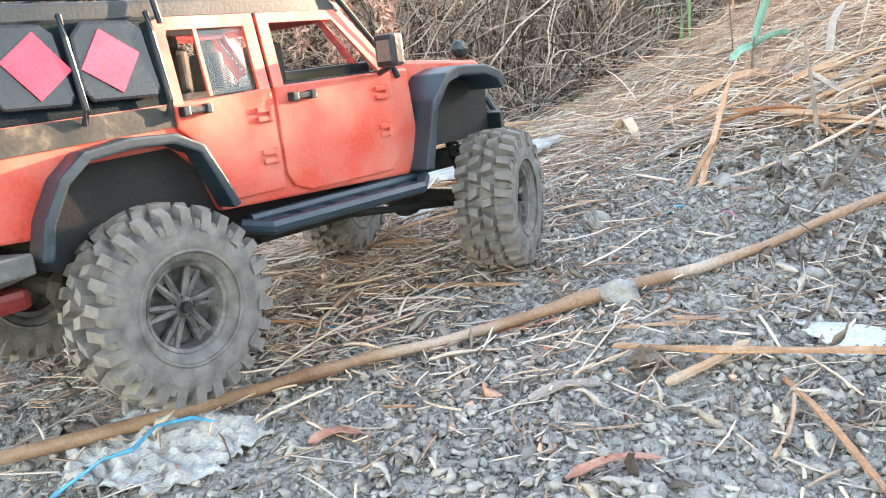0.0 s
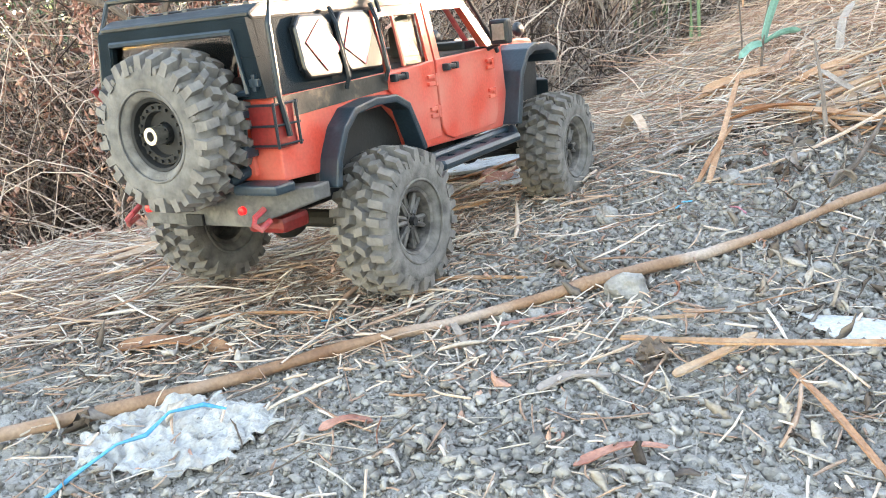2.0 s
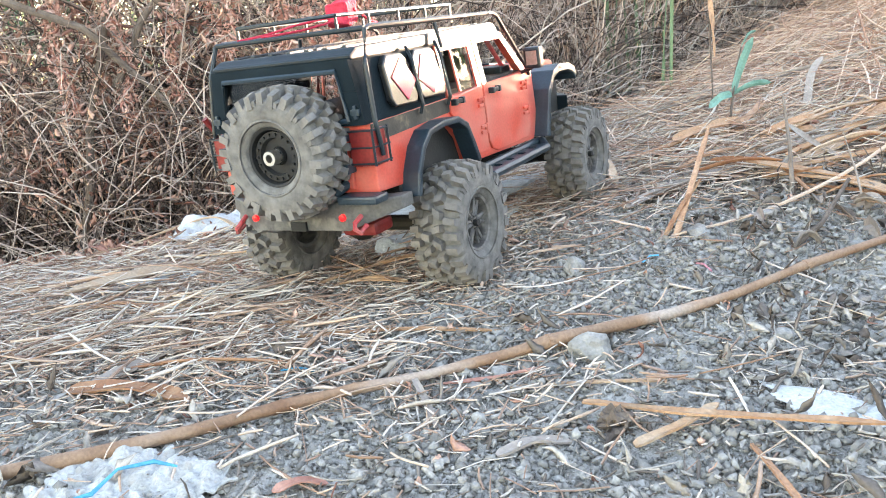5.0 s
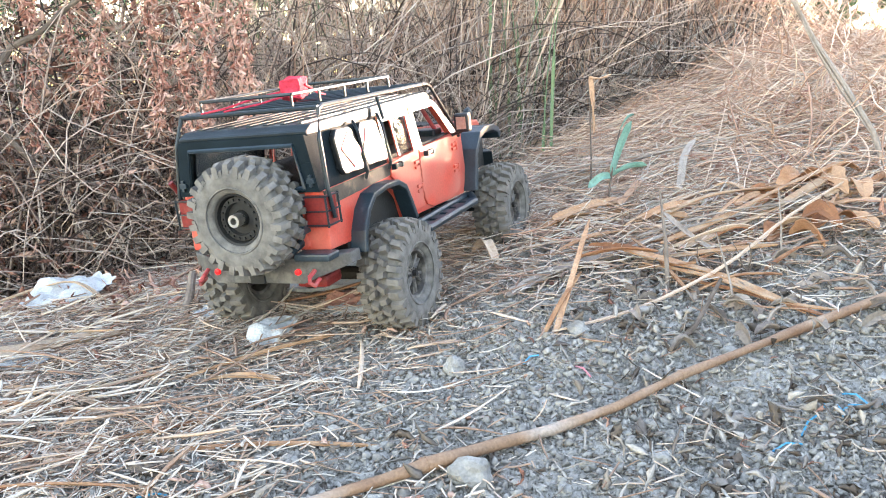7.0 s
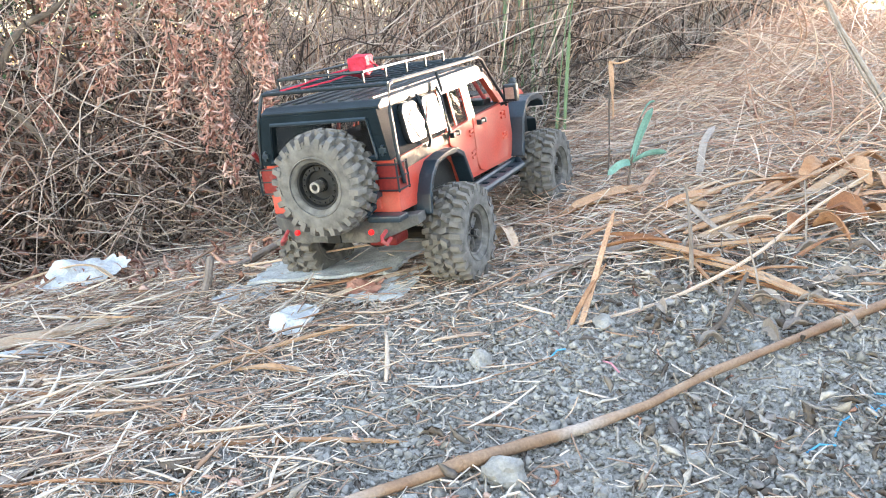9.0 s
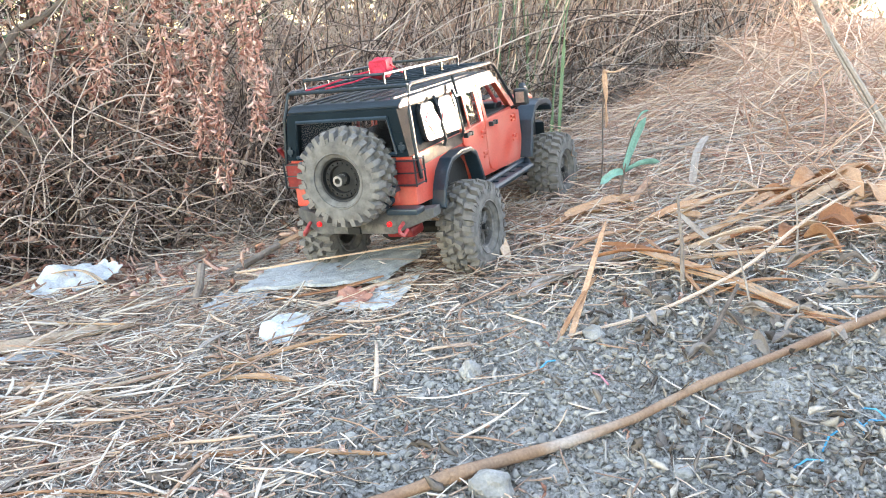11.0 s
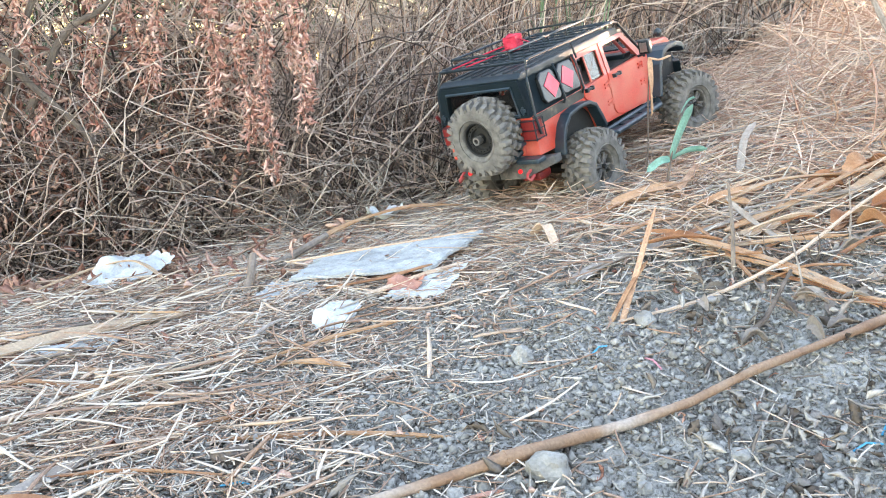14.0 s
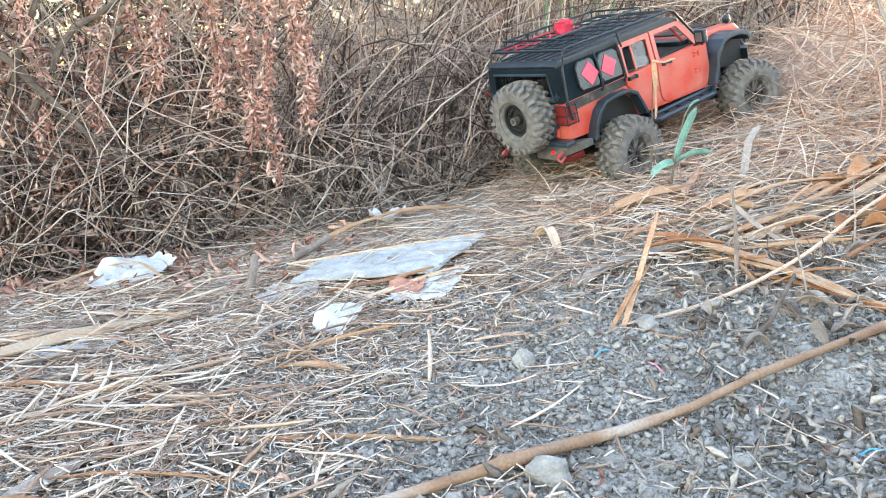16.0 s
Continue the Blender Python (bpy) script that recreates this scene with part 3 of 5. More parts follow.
        mirror = part("mirror", bm, M_black, car, "black door mirror")
        bm = bmesh.new()
        box(bm, 0.1932, 0.1945, s * 0.0935, s * 0.1055, 0.120, 0.1345)
        part("mirror_glass", bm, M_chrome, mirror)
        # corner lamp
        bm = bmesh.new()
        box(bm, -0.1035, -0.084, s * 0.060, s * 0.0842, 0.0745, 0.104, 0.0015)
        lamp = part("tail_lamp", bm, M_dark_red, car, "red tail lamp in a black cage")
        bm = bmesh.new()
        for z in (0.077, 0.090, 0.1035):
            tube(bm, [(-0.1055, s * 0.057, z), (-0.1055, s * 0.0855, z), (-0.082, s * 0.0862, z)], 0.0008, 5)
        for q in ((-0.1055, s * 0.058), (-0.1055, s * 0.0855), (-0.084, s * 0.0862)):
            tube(bm, [(*q, 0.075), (*q, 0.105)], 0.0011, 5)
        part("lamp_cage", bm, M_black, lamp)
        # bumper lamp and shackle
        bm = bmesh.new()
        revolve(bm, [(-0.1110, 0.0003), (-0.1105, 0.0028), (-0.104, 0.0036), (-0.104, 0.0003)], 16, "x", (0, s * 0.0465, 0.0335))
        part("bumper_lamp", bm, M_tail, car, "small glowing red lamp")
        bm = bmesh.new()
        tube(bm, [(-0.104, s * 0.062, 0.034), (-0.113, s * 0.061, 0.030), (-0.117, s * 0.063, 0.026), (-0.114, s * 0.066, 0.022), (-0.104, s * 0.066, 0.026)], 0.0022, 7)
        part("shackle", bm, M_red, car, "red tow shackle")
    # roof, rear and windscreen
    bm = bmesh.new()
    prism(bm, [(-0.099, 0.158), (-0.101, 0.163), (-0.09, 0.1685), (0.16, 0.170), (0.183, 0.163), (0.183, 0.157)], -0.0725, 0.0725, bevel=0.0022)
    roof = part("roof", bm, M_black, car, "ribbed black roof")
    for k in range(-3, 4):
        bm = bmesh.new()
        box(bm, -0.085, 0.155, k * 0.019 - 0.0025, k * 0.019 + 0.0025, 0.167, 0.1705, 0.0008)
        part("rib", bm, M_black, roof)
    bm = bmesh.new()
    prism(bm, [(-0.0795, 0.108), (0.0795, 0.108), (0.0795, 0.160), (-0.0795, 0.160), (-0.0795, 0.135), (-0.064, 0.135), (-0.064, 0.1495), (0.064, 0.1495), (0.064, 0.1135),
               (-0.064, 0.1135), (-0.064, 0.1348), (-0.0795, 0.1348)], -0.1035, -0.096, "x")
    hatch = taper(part("rear_hatch", bm, M_matt, car, "black rear hatch with a window"))
    bm = bmesh.new()
    tube(bm, [(-0.1045, -0.0655, 0.112), (-0.1045, 0.0655, 0.112), (-0.1045, 0.0645, 0.1515), (-0.1045, -0.0645, 0.1515), (-0.1045, -0.0655, 0.112)], 0.0022, 6)
    taper(part("window_seal", bm, M_flare, hatch))
    for s in (-1, 1):
        bm = bmesh.new()
        box(bm, -0.1065, -0.1025, s * 0.0725 - 0.004, s * 0.0725 + 0.004, 0.116, 0.121, 0.0008)
        box(bm, -0.1065, -0.1025, s * 0.0725 - 0.0015, s * 0.0725 + 0.0015, 0.113, 0.124, 0.0006)
        part("hatch_clip", bm, M_flare, hatch)
    bm = bmesh.new()
    box(bm, -0.1002, -0.0995, -0.065, 0.065, 0.112, 0.151)
    part("window_pane", bm, M_glass, hatch).visible_shadow = False
    bm = bmesh.new()
    prism(bm, [(0.2165, 0.1135), (0.178, 0.158), (0.184, 0.160), (0.224, 0.116)], -0.078, -0.068)
    prism(bm, [(0.2165, 0.1135), (0.178, 0.158), (0.184, 0.160), (0.224, 0.116)], 0.068, 0.078)
    prism(bm, [(0.178, 0.158), (0.183, 0.1525), (0.189, 0.1555), (0.184, 0.161)], -0.072, 0.072)
    taper(part("windscreen_frame", bm, M_orange, car))
    bm = bmesh.new()
    prism(bm, [(0.2190, 0.1145), (0.1815, 0.1575), (0.1822, 0.158), (0.2197, 0.115)], -0.066, 0.066)
    part("windscreen", bm, M_glass, car).visible_shadow = False
    # rear panel, number panel and carrier
    bm = bmesh.new()
    box(bm, -0.1015, -0.0975, -0.058, 0.058, 0.056, 0.106, 0.001)
    part("tailgate", bm, M_orange, car, "orange tailgate behind the spare wheel")
    bm = bmesh.new()
    tube(bm, [(-0.1, -0.05, 0.060), (-0.112, -0.048, 0.056), (-0.112, -0.01, 0.060), (-0.106, 0.0, 0.085)], 0.0045, 8)
    box(bm, -0.118, -0.098, -0.088, -0.05, 0.046, 0.053, 0.002)
    box(bm, -0.112, -0.1, -0.062, -0.040, 0.070, 0.078, 0.001)
    box(bm, -0.112, -0.1, -0.062, -0.040, 0.096, 0.101, 0.001)
    box(bm, -0.110, -0.1, -0.012, 0.012, 0.072, 0.108)
    part("spare_carrier", bm, M_flare, car, "black spare wheel carrier")
    spare = part("spare_wheel", rim_mesh(1), M_chassis, car, "dusty spare wheel on the tailgate")
    spare.matrix_basis = pose(-0.1205, -0.0095, 0.0913, 0, 0, 90) @ Matrix.Diagonal((0.96, 1.0, 0.96, 1))
    part("tyre", tyre_mesh(1), M_rubber, spare, "dusty grey off-road tyre")
    part("tread", tread_mesh(), M_lug, spare)
    bm = bmesh.new()
    revolve(bm, [(0.004, 0.002), (0.004, 0.0262), (0.0065, 0.0262), (0.0065, 0.002)], 32)
    revolve(bm, [(0.006, 0.010), (0.006, 0.0262), (0.013, 0.0262), (0.0135, 0.020), (0.009, 0.0185), (0.009, 0.010)], 32)
    for k in range(18):
        a = 2 * math.pi * k / 18
        revolve(bm, [(0.012, 0.0002), (0.012, 0.0016), (0.0152, 0.0016), (0.0152, 0.0002)], 6, centre=(0.0232 * math.cos(a), 0, 0.0232 * math.sin(a)))
    shrink(bm, 0.86 * TYRE)
    part("bead_ring", bm, M_chassis, spare)
    bm = bmesh.new()
    revolve(bm, [(0.010, 0.0035), (0.010, 0.0062), (0.0225, 0.0062), (0.0225, 0.0035)], 18)
    part("hub_tube", bm, M_chrome, spare, "bare metal hub tube")
    # rear bumper
    bm = bmesh.new()
    prism(bm, [(-0.108, -0.050), (-0.108, 0.050), (-0.084, 0.091), (-0.066, 0.091), (-0.085, 0.050), (-0.085, -0.050), (-0.066, -0.091), (-0.084, -0.091)], 0.0215, 0.046, "z", bevel=0.0015)
    for v in bm.verts:
        if abs(v.co.y) > 0.07 and v.co.z < 0.034:
            v.co.z += 0.013
    part("rear_bumper", bm, M_bumper, car, "dusty grey metal rear bumper")
    bm = bmesh.new()
    box(bm, -0.1105, -0.106, -0.008, 0.008, 0.022, 0.030)
    part("tow_socket", bm, M_chassis, car)
    bm = bmesh.new()
    box(bm, -0.090, -0.060, -0.064, -0.030, 0.012, 0.024, 0.004)
    part("skid_plate", bm, M_dark_red, car, "dark red skid plate under the bumper")
    bm = bmesh.new()
    prism(bm, [(0.352, -0.075), (0.352, 0.075), (0.376, 0.06), (0.384, 0.03), (0.384, -0.03), (0.376, -0.06)], 0.048, 0.068, "z", bevel=0.002)
    tube(bm, [(0.378, -0.05, 0.066), (0.382, -0.03, 0.092), (0.382, 0.03, 0.092), (0.378, 0.05, 0.066)], 0.003, 8)
    part("front_bumper", bm, M_black, car, "black front bumper with a hoop")
    # chassis, axles, dampers
    bm = bmesh.new()
    for s in (-1, 1):
        box(bm, -0.085, 0.365, s * 0.030, s * 0.040, 0.026, 0.042)
    box(bm, 0.11, 0.21, -0.04, 0.04, 0.006, 0.036, 0.004)
    part("chassis", bm, M_chassis, car, "black ladder chassis")
    for x in (0.0, WHEELBASE):
        bm = bmesh.new()
        tube(bm, [(x, -0.078, 0), (x, 0.078, 0)], 0.0075, 10)
        blob(bm, (x, 0.012, 0), (0.019, 0.017, 0.018), 0.1)
        part("axle", bm, M_chassis, car)
        for s in (-1, 1):
            bm = bmesh.new()
            tube(bm, [(x + 0.004, s * 0.058, 0.004), (x - 0.012, s * 0.046, 0.085)], 0.0035, 8)
            pts = [(x + 0.004 - 0.016 * k / 60 + 0.0065 * math.cos(k * 0.85), s * (0.058 - 0.012 * k / 60) + 0.0065 * math.sin(k * 0.85), 0.02 + 0.055 * k / 60) for k in range(61)]
            tube(bm, pts, 0.0012, 5)
            part("damper", bm, M_chassis, car)
            bm = bmesh.new()
            tube(bm, [(x, s * 0.045, -0.004), (0.135 if x < 0.1 else 0.185, s * 0.03, 0.010)], 0.003, 7)
            part("link_arm", bm, M_chassis, car)
    bm = bmesh.new()
    tube(bm, [(0.015, 0.012, 0.004), (0.298, 0.012, 0.004)], 0.0035, 8)
    part("drive_shaft", bm, M_chassis, car)
    # inside
    for s in (-1, 1):
        for x in (0.075, 0.15):
            bm = bmesh.new()
            box(bm, x - 0.014, x - 0.004, s * 0.034 - 0.017, s * 0.034 + 0.017, 0.112, 0.142, 0.004)
            box(bm, x - 0.013, x - 0.005, s * 0.034 - 0.009, s * 0.034 + 0.009, 0.141, 0.151, 0.003)
            part("seat", bm, M_seat, car, "black bucket seat")
        bm = bmesh.new()
        tube(bm, [(0.028, s * 0.062, 0.112), (0.030, s * 0.056, 0.154), (0.11, s * 0.056, 0.156), (0.175, s * 0.056, 0.155), (0.205, s * 0.062, 0.116)], 0.0026, 8)
        part("roll_bar", bm, M_red, car, "red roll cage bar")
    bm = bmesh.new()
    revolve(bm, [(0.0, 0.010), (0.0015, 0.0115), (0.003, 0.010), (0.0015, 0.0085)], 24, "x", (0.184, 0.034, 0.124))
    part("steering_wheel", bm, M_black, car)
    bm = bmesh.new()
    box(bm, 0.19, 0.214, -0.065, 0.065, 0.112, 0.122, 0.003)
    part("dashboard", bm, M_black, car)
    # roof rack
    bm = bmesh.new()
    for s in (-1, 1):
        tube(bm, [(-0.094, s * 0.0862, 0.082), (-0.098, s * 0.0855, 0.108), (-0.094, s * 0.0815, 0.155), (-0.084, s * 0.0785, 0.181), (-0.075, s * 0.0775, 0.183),
                  (0.160, s * 0.0745, 0.179), (0.172, s * 0.0745, 0.175), (0.219, s * 0.081, 0.118), (0.224, s * 0.082, 0.108)], 0.0021, 8)
    tube(bm, [(-0.0835, -0.0785, 0.182), (-0.0835, 0.0785, 0.182)], 0.0021, 8)
    tube(bm, [(0.162, -0.0745, 0.179), (0.162, 0.0745, 0.179)], 0.002, 8)
    rack = part("roof_rack", bm, M_black, car, "black tubular roof rack")
    for k in range(9):
        bm = bmesh.new()
        x = -0.07 + k * 0.0275
        tube(bm, [(x, -0.0775, 0.1825 - 0.0004 * k), (x, 0.0775, 0.1825 - 0.0004 * k)], 0.0013, 6)
        part("cross_bar", bm, M_black, rack)
    bm = bmesh.new()
    for y in (-0.05, -0.03, -0.01, 0.01, 0.03, 0.05):
        tube(bm, [(-0.083, y, 0.1815), (0.16, y, 0.1785)], 0.0009, 5)
    part("rack_mesh", bm, M_black, rack)
    bm = bmesh.new()
    tube(bm, [(-0.066, -0.040, 0.1945), (-0.066, 0.066, 0.1945), (0.135, 0.066, 0.1925), (0.135, -0.040, 0.1925), (-0.066, -0.040, 0.1945)], 0.0017, 7)
    for x in (-0.066, -0.016, 0.034, 0.084, 0.135):
        for y in (-0.04, 0.066):
            tube(bm, [(x, y, 0.181), (x, y, 0.193)], 0.0013, 6)
    part("basket_rail", bm, M_black, rack)
    for s in (-1, 1):
        bm = bmesh.new()
        tube(bm, [(0.034, s * 0.0765, 0.178), (0.035, s * 0.0785, 0.165), (0.036, s * 0.080, 0.155)], 0.0018, 6)
        part("rack_clamp", bm, M_black, rack)
    # red bundle with its strap
    bm = bmesh.new()
    box(bm, -0.006, 0.014, -0.010, 0.014, 0.184, 0.207, 0.006)
    bmesh.ops.subdivide_edges(bm, edges=bm.edges[:], cuts=2, use_grid_fill=True)
    for v in bm.verts:
        v.co += Vector((noise.noise(v.co * 90), noise.noise(v.co * 90 + Vector((3, 0, 0))), noise.noise(v.co * 90 + Vector((0, 3, 0))))) * 0.004
    bundle = part("red_pack", bm, M_cloth, car, "red cloth pack tied on the rack", smooth=True)
    for p in ([(-0.006, 0.012, 0.194), (-0.03, 0.030, 0.191), (-0.055, 0.045, 0.186), (-0.08, 0.056, 0.184)], [(-0.008, 0.004, 0.190), (-0.04, 0.016, 0.186), (-0.078, 0.030, 0.1845)],
              [(0.008, -0.010, 0.199), (0.03, -0.01, 0.188), (0.06, 0.0, 0.184)]):
        bm = bmesh.new()
        tube(bm, p, 0.0011, 6)
        part("strap", bm, M_cloth, bundle, "red strap")
    bm = bmesh.new()
    tube(bm, [(-0.07, 0.082, 0.108), (-0.094, 0.09, 0.112), (-0.1, 0.092, 0.122)], 0.003, 6)
    part("side_lamp", bm, M_dark_red, car)
    # wheels
    wheels = []
    for x in (0.0, WHEELBASE):
        for s in (-1, 1):
            wheels.append((make_wheel("wheel", s, car, x, s * TRACK, 0.0), x, s * TRACK))
    return car, wheels


CAR, WHEELS = make_car()


# ---- litter, brush and scraps ----
RNG = np.random.default_rng(7)


CANE_LINE = np.array([(-0.52, 0.168), (-0.273, 0.297), (-0.088, 0.401), (0.050, 0.481), (0.151, 0.539), (0.285, 0.634), (0.427, 0.714), (0.57, 0.785)])


def scatter(n, density, y0=0.02, y1=1.95, slope=0.60, base=0.20, clear=0.0):
    """Random places in the wedge that lies ahead, thinned by a density of 0 to 1."""
    out = np.empty((0, 2))
    while len(out) < n:
        y = RNG.uniform(y0, y1, n * 2)
        x = RNG.uniform(-1, 1, n * 2) * (base + slope * (y + 0.18))
        keep = RNG.random(n * 2) < density(x, y) * (base + slope * (y + 0.18)) / (base + slope * (y1 + 0.18))
        keep &= np.abs(y - np.interp(x, CANE_LINE[:, 0], CANE_LINE[:, 1], left=-9, right=9)) >= clear
        out = np.concatenate([out, np.stack([x, y], -1)[keep]])
    return out[:n]


def patch(x, y, f, seed=0.0):
    return np.array([noise.noise(Vector((a * f, b * f, seed))) for a, b in zip(x, y)])


def straw_cover(x, y):
    """Dense straw to the left, behind and up the bank; sparse on the gravel."""
    d = 0.06 + 0.94 * smooth_step(0.72, 0.90, y + 0.25 * np.minimum(0, x + 0.15) * -1.2)
    d = np.maximum(d, 0.95 * smooth_step(-0.04, -0.24, x) * smooth_step(0.30, 0.5, y))
    d = np.maximum(d, 0.8 * smooth_step(0.18, 0.32, x) * smooth_step(0.66, 0.82, y))
    return np.clip(d * (0.75 + 0.9 * patch(x, y, 6, 3)), 0, 1)


def left_cover(x, y):
    return np.clip(smooth_step(0.02, -0.2, x) * smooth_step(0.34, 0.5, y) * (0.6 + 0.9 * patch(x, y, 7, 21)), 0, 1)


def gravel_cover(x, y):
    d = 1 - 0.8 * smooth_step(0.80, 1.0, y)
    return np.clip(d * (1 - 0.45 * smooth_step(-0.12, -0.35, x)) * (0.8 + 0.5 * patch(x, y, 8, 11)), 0.02, 1)


def straws(n, cover, length, wide, thick, lift, bend, k=5, heading=(0.35, 0.75), tilt=0.10, sides=4, taper=0.55, **more):
    p = scatter(n, cover, clear=0.012, **more)
    ln = RNG.uniform(*length, n) * RNG.choice([0.6, 1, 1.3], n)
    th = RNG.normal(heading[0], heading[1], n) + np.pi * RNG.integers(0, 2, n)
    s = np.linspace(-0.5, 0.5, k)[None, :]
    bd = RNG.normal(0, bend, n)[:, None]
    a = th[:, None] + bd * s * 2
    x = p[:, 0:1] + np.cumsum(np.cos(a) * ln[:, None] / k, 1)
    y = p[:, 1:2] + np.cumsum(np.sin(a) * ln[:, None] / k, 1)
    g = grain(p[:, 0], p[:, 1])[:, None] + 0.35 * (grain(x, y) - grain(p[:, 0], p[:, 1])[:, None])
    z = lie(x, y) + g + RNG.uniform(*lift, n)[:, None] + np.abs(RNG.normal(0, tilt, n))[:, None] * (s + 0.5) * ln[:, None] \
        + RNG.normal(0, 0.05, n)[:, None] * (0.25 - s ** 2) * ln[:, None]
    w = RNG.uniform(*wide, n)[:, None] * (1 - taper * np.abs(s * 2) ** 3) * (1 + RNG.normal(0, 0.15, (n, k)))
    t = RNG.uniform(*thick, n)[:, None] * np.ones_like(s)
    return sweep(np.stack([x, y, z], -1), w, t, sides, twist=RNG.normal(0, 0.6, n)[:, None] * np.ones_like(s))


def loose_stalks(n, k, cover, *sizes, **more):
    """Single straws, each a thing of its own."""
    v, f = straws(n, cover, *sizes, k=k, sides=4, taper=0.3, **more)
    v = v.reshape(n, k * 4, 3)
    f = f[:(k - 1) * 4]
    ends = np.array([(3, 2, 1, 0), tuple(range(k * 4 - 4, k * 4))])
    for q in v:
        ob = cloud("straw_stalk", q - q.mean(0), np.concatenate([f, ends]), M_stalk)
        ob.matrix_basis = pose(*q.mean(0))
        tagged(ob, "single dry tan straw stalk lying on the litter", "straw", "loose straws")


def make_cover():
    def near_left(x, y):
        d = smooth_step(0.10, -0.16, x - 0.12 * (y - 0.5)) * smooth_step(0.26, 0.42, y) * (1 - smooth_step(0.95, 1.1, y))
        return np.clip(d * (0.55 + 1.1 * patch(x, y, 9, 33)), 0, 1)
    def bank_foot(x, y):
        d = smooth_step(-0.05, 0.12, x) * smooth_step(0.80, 0.92, y + 0.2 * np.minimum(0, x - 0.1)) * (1 - smooth_step(1.45, 1.6, y))
        return np.clip(d * (0.7 + 1.0 * patch(x, y, 6, 41)), 0, 1)
    ob = cloud("straw_litter", *merge(
        straws(34000, straw_cover, (0.012, 0.055), (0.0004, 0.0011), (0.0003, 0.0006), (0.0005, 0.011), 0.20, k=3, sides=3, taper=0.25, heading=(0.45, 1.2)),
        straws(3200, straw_cover, (0.03, 0.10), (0.0008, 0.0017), (0.0004, 0.0008), (0.002, 0.013), 0.2, k=5, taper=0.3, heading=(0.5, 0.9)),
        straws(15000, left_cover, (0.005, 0.020), (0.0003, 0.0010), (0.0003, 0.0006), (0.0005, 0.009), 0.0, k=2, sides=3, taper=0.1, heading=(0, 3), y1=1.2),
        straws(11000, near_left, (0.008, 0.034), (0.0003, 0.0010), (0.0003, 0.0006), (0.001, 0.010), 0.20, k=3, sides=4, taper=0.1, heading=(0.6, 1.4), y1=1.15),
        straws(420, near_left, (0.04, 0.10), (0.0006, 0.0016), (0.0004, 0.0008), (0.003, 0.012), 0.25, k=5, taper=0.25, heading=(0.6, 0.7), y1=1.15),
        straws(7000, bank_foot, (0.02, 0.09), (0.0007, 0.0015), (0.0004, 0.0007), (0.003, 0.020), 0.22, k=4, sides=3, taper=0.2, heading=(0.5, 0.9), tilt=0.14, y1=1.65)), M_straw)
    tagged(ob, "pale broken straw strewn over the soil", "straw", kind="stuff")
    ob = cloud("chaff", *merge(
        straws(6500, gravel_cover, (0.004, 0.014), (0.0006, 0.0020), (0.0003, 0.0007), (0.0005, 0.0045), 0.6, k=3, heading=(0, 3), tilt=0.2, taper=0.15, y1=1.1),
        straws(1500, gravel_cover, (0.015, 0.045), (0.0005, 0.0012), (0.0003, 0.0006), (0.0005, 0.005), 0.15, heading=(0, 3), tilt=0.12, y1=1.1)), M_chaff)
    tagged(ob, "grey weathered chaff and leaf bits on gravel", "chaff", kind="stuff")
    q = scatter(190, gravel_cover, y1=0.9)
    pts = np.stack([q[:, 0], q[:, 1], lie(q[:, 0], q[:, 1]) + RNG.uniform(0.004, 0.008, len(q))], -1)
    ob = cloud("leaf_crumbs", *leaf_bits(pts, (0.006, 0.018), (0.0012, 0.0036), 1.4), M_brown_leaf)
    tagged(ob, "small brown leaf crumbs on gravel", "dead leaves", kind="stuff")
    def near_cover(x, y):
        return np.clip((1 - smooth_step(0.40, 0.52, y)) * (0.55 + 1.1 * patch(x, y, 11, 51)), 0, 1)
    ob = cloud("straw_bits", *merge(
        straws(800, near_cover, (0.006, 0.026), (0.0004, 0.0012), (0.0003, 0.0007), (0.002, 0.009), 0.2, k=4, taper=0.2, heading=(0.3, 1.3), tilt=0.2, y1=0.55)), M_straw)
    loose_stalks(110, 6, left_cover, (0.05, 0.13), (0.0014, 0.0032), (0.0004, 0.0008), (0.006, 0.017), 0.12, heading=(0.5, 0.5))
    loose_stalks(70, 6, near_left, (0.04, 0.10), (0.0010, 0.0022), (0.0004, 0.0008), (0.006, 0.014), 0.15, heading=(0.6, 0.7), y1=1.1)
    loose_stalks(45, 6, near_cover, (0.03, 0.07), (0.0008, 0.0018), (0.0004, 0.0008), (0.004, 0.010), 0.2, heading=(0.2, 0.9), y1=0.55)
    loose_stalks(60, 6, bank_foot, (0.05, 0.14), (0.0012, 0.0028), (0.0004, 0.0008), (0.010, 0.026), 0.2, heading=(0.5, 0.6), y1=1.4)
    tagged(ob, "tan broken straw bits on gravel", "straw", kind="stuff")
    q = scatter(260, near_cover, y1=0.5)
    pts = np.stack([q[:, 0], q[:, 1], lie(q[:, 0], q[:, 1]) + RNG.uniform(0.003, 0.008, len(q))], -1)
    ob = cloud("leaf_shards", *leaf_bits(pts, (0.012, 0.030), (0.0020, 0.0052), 0.5, k=5), M_debris)
    tagged(ob, "grey shards of weathered leaf on gravel", "dead leaves", kind="stuff")
    def debris_cover(x, y):
        return smooth_step(0.08, 0.26, x) * smooth_step(0.34, 0.46, y) * (1 - smooth_step(0.80, 0.95, y)) * np.clip(0.6 + 1.3 * patch(x, y, 9, 15), 0, 1)
    q = scatter(1500, debris_cover, y1=1.0)
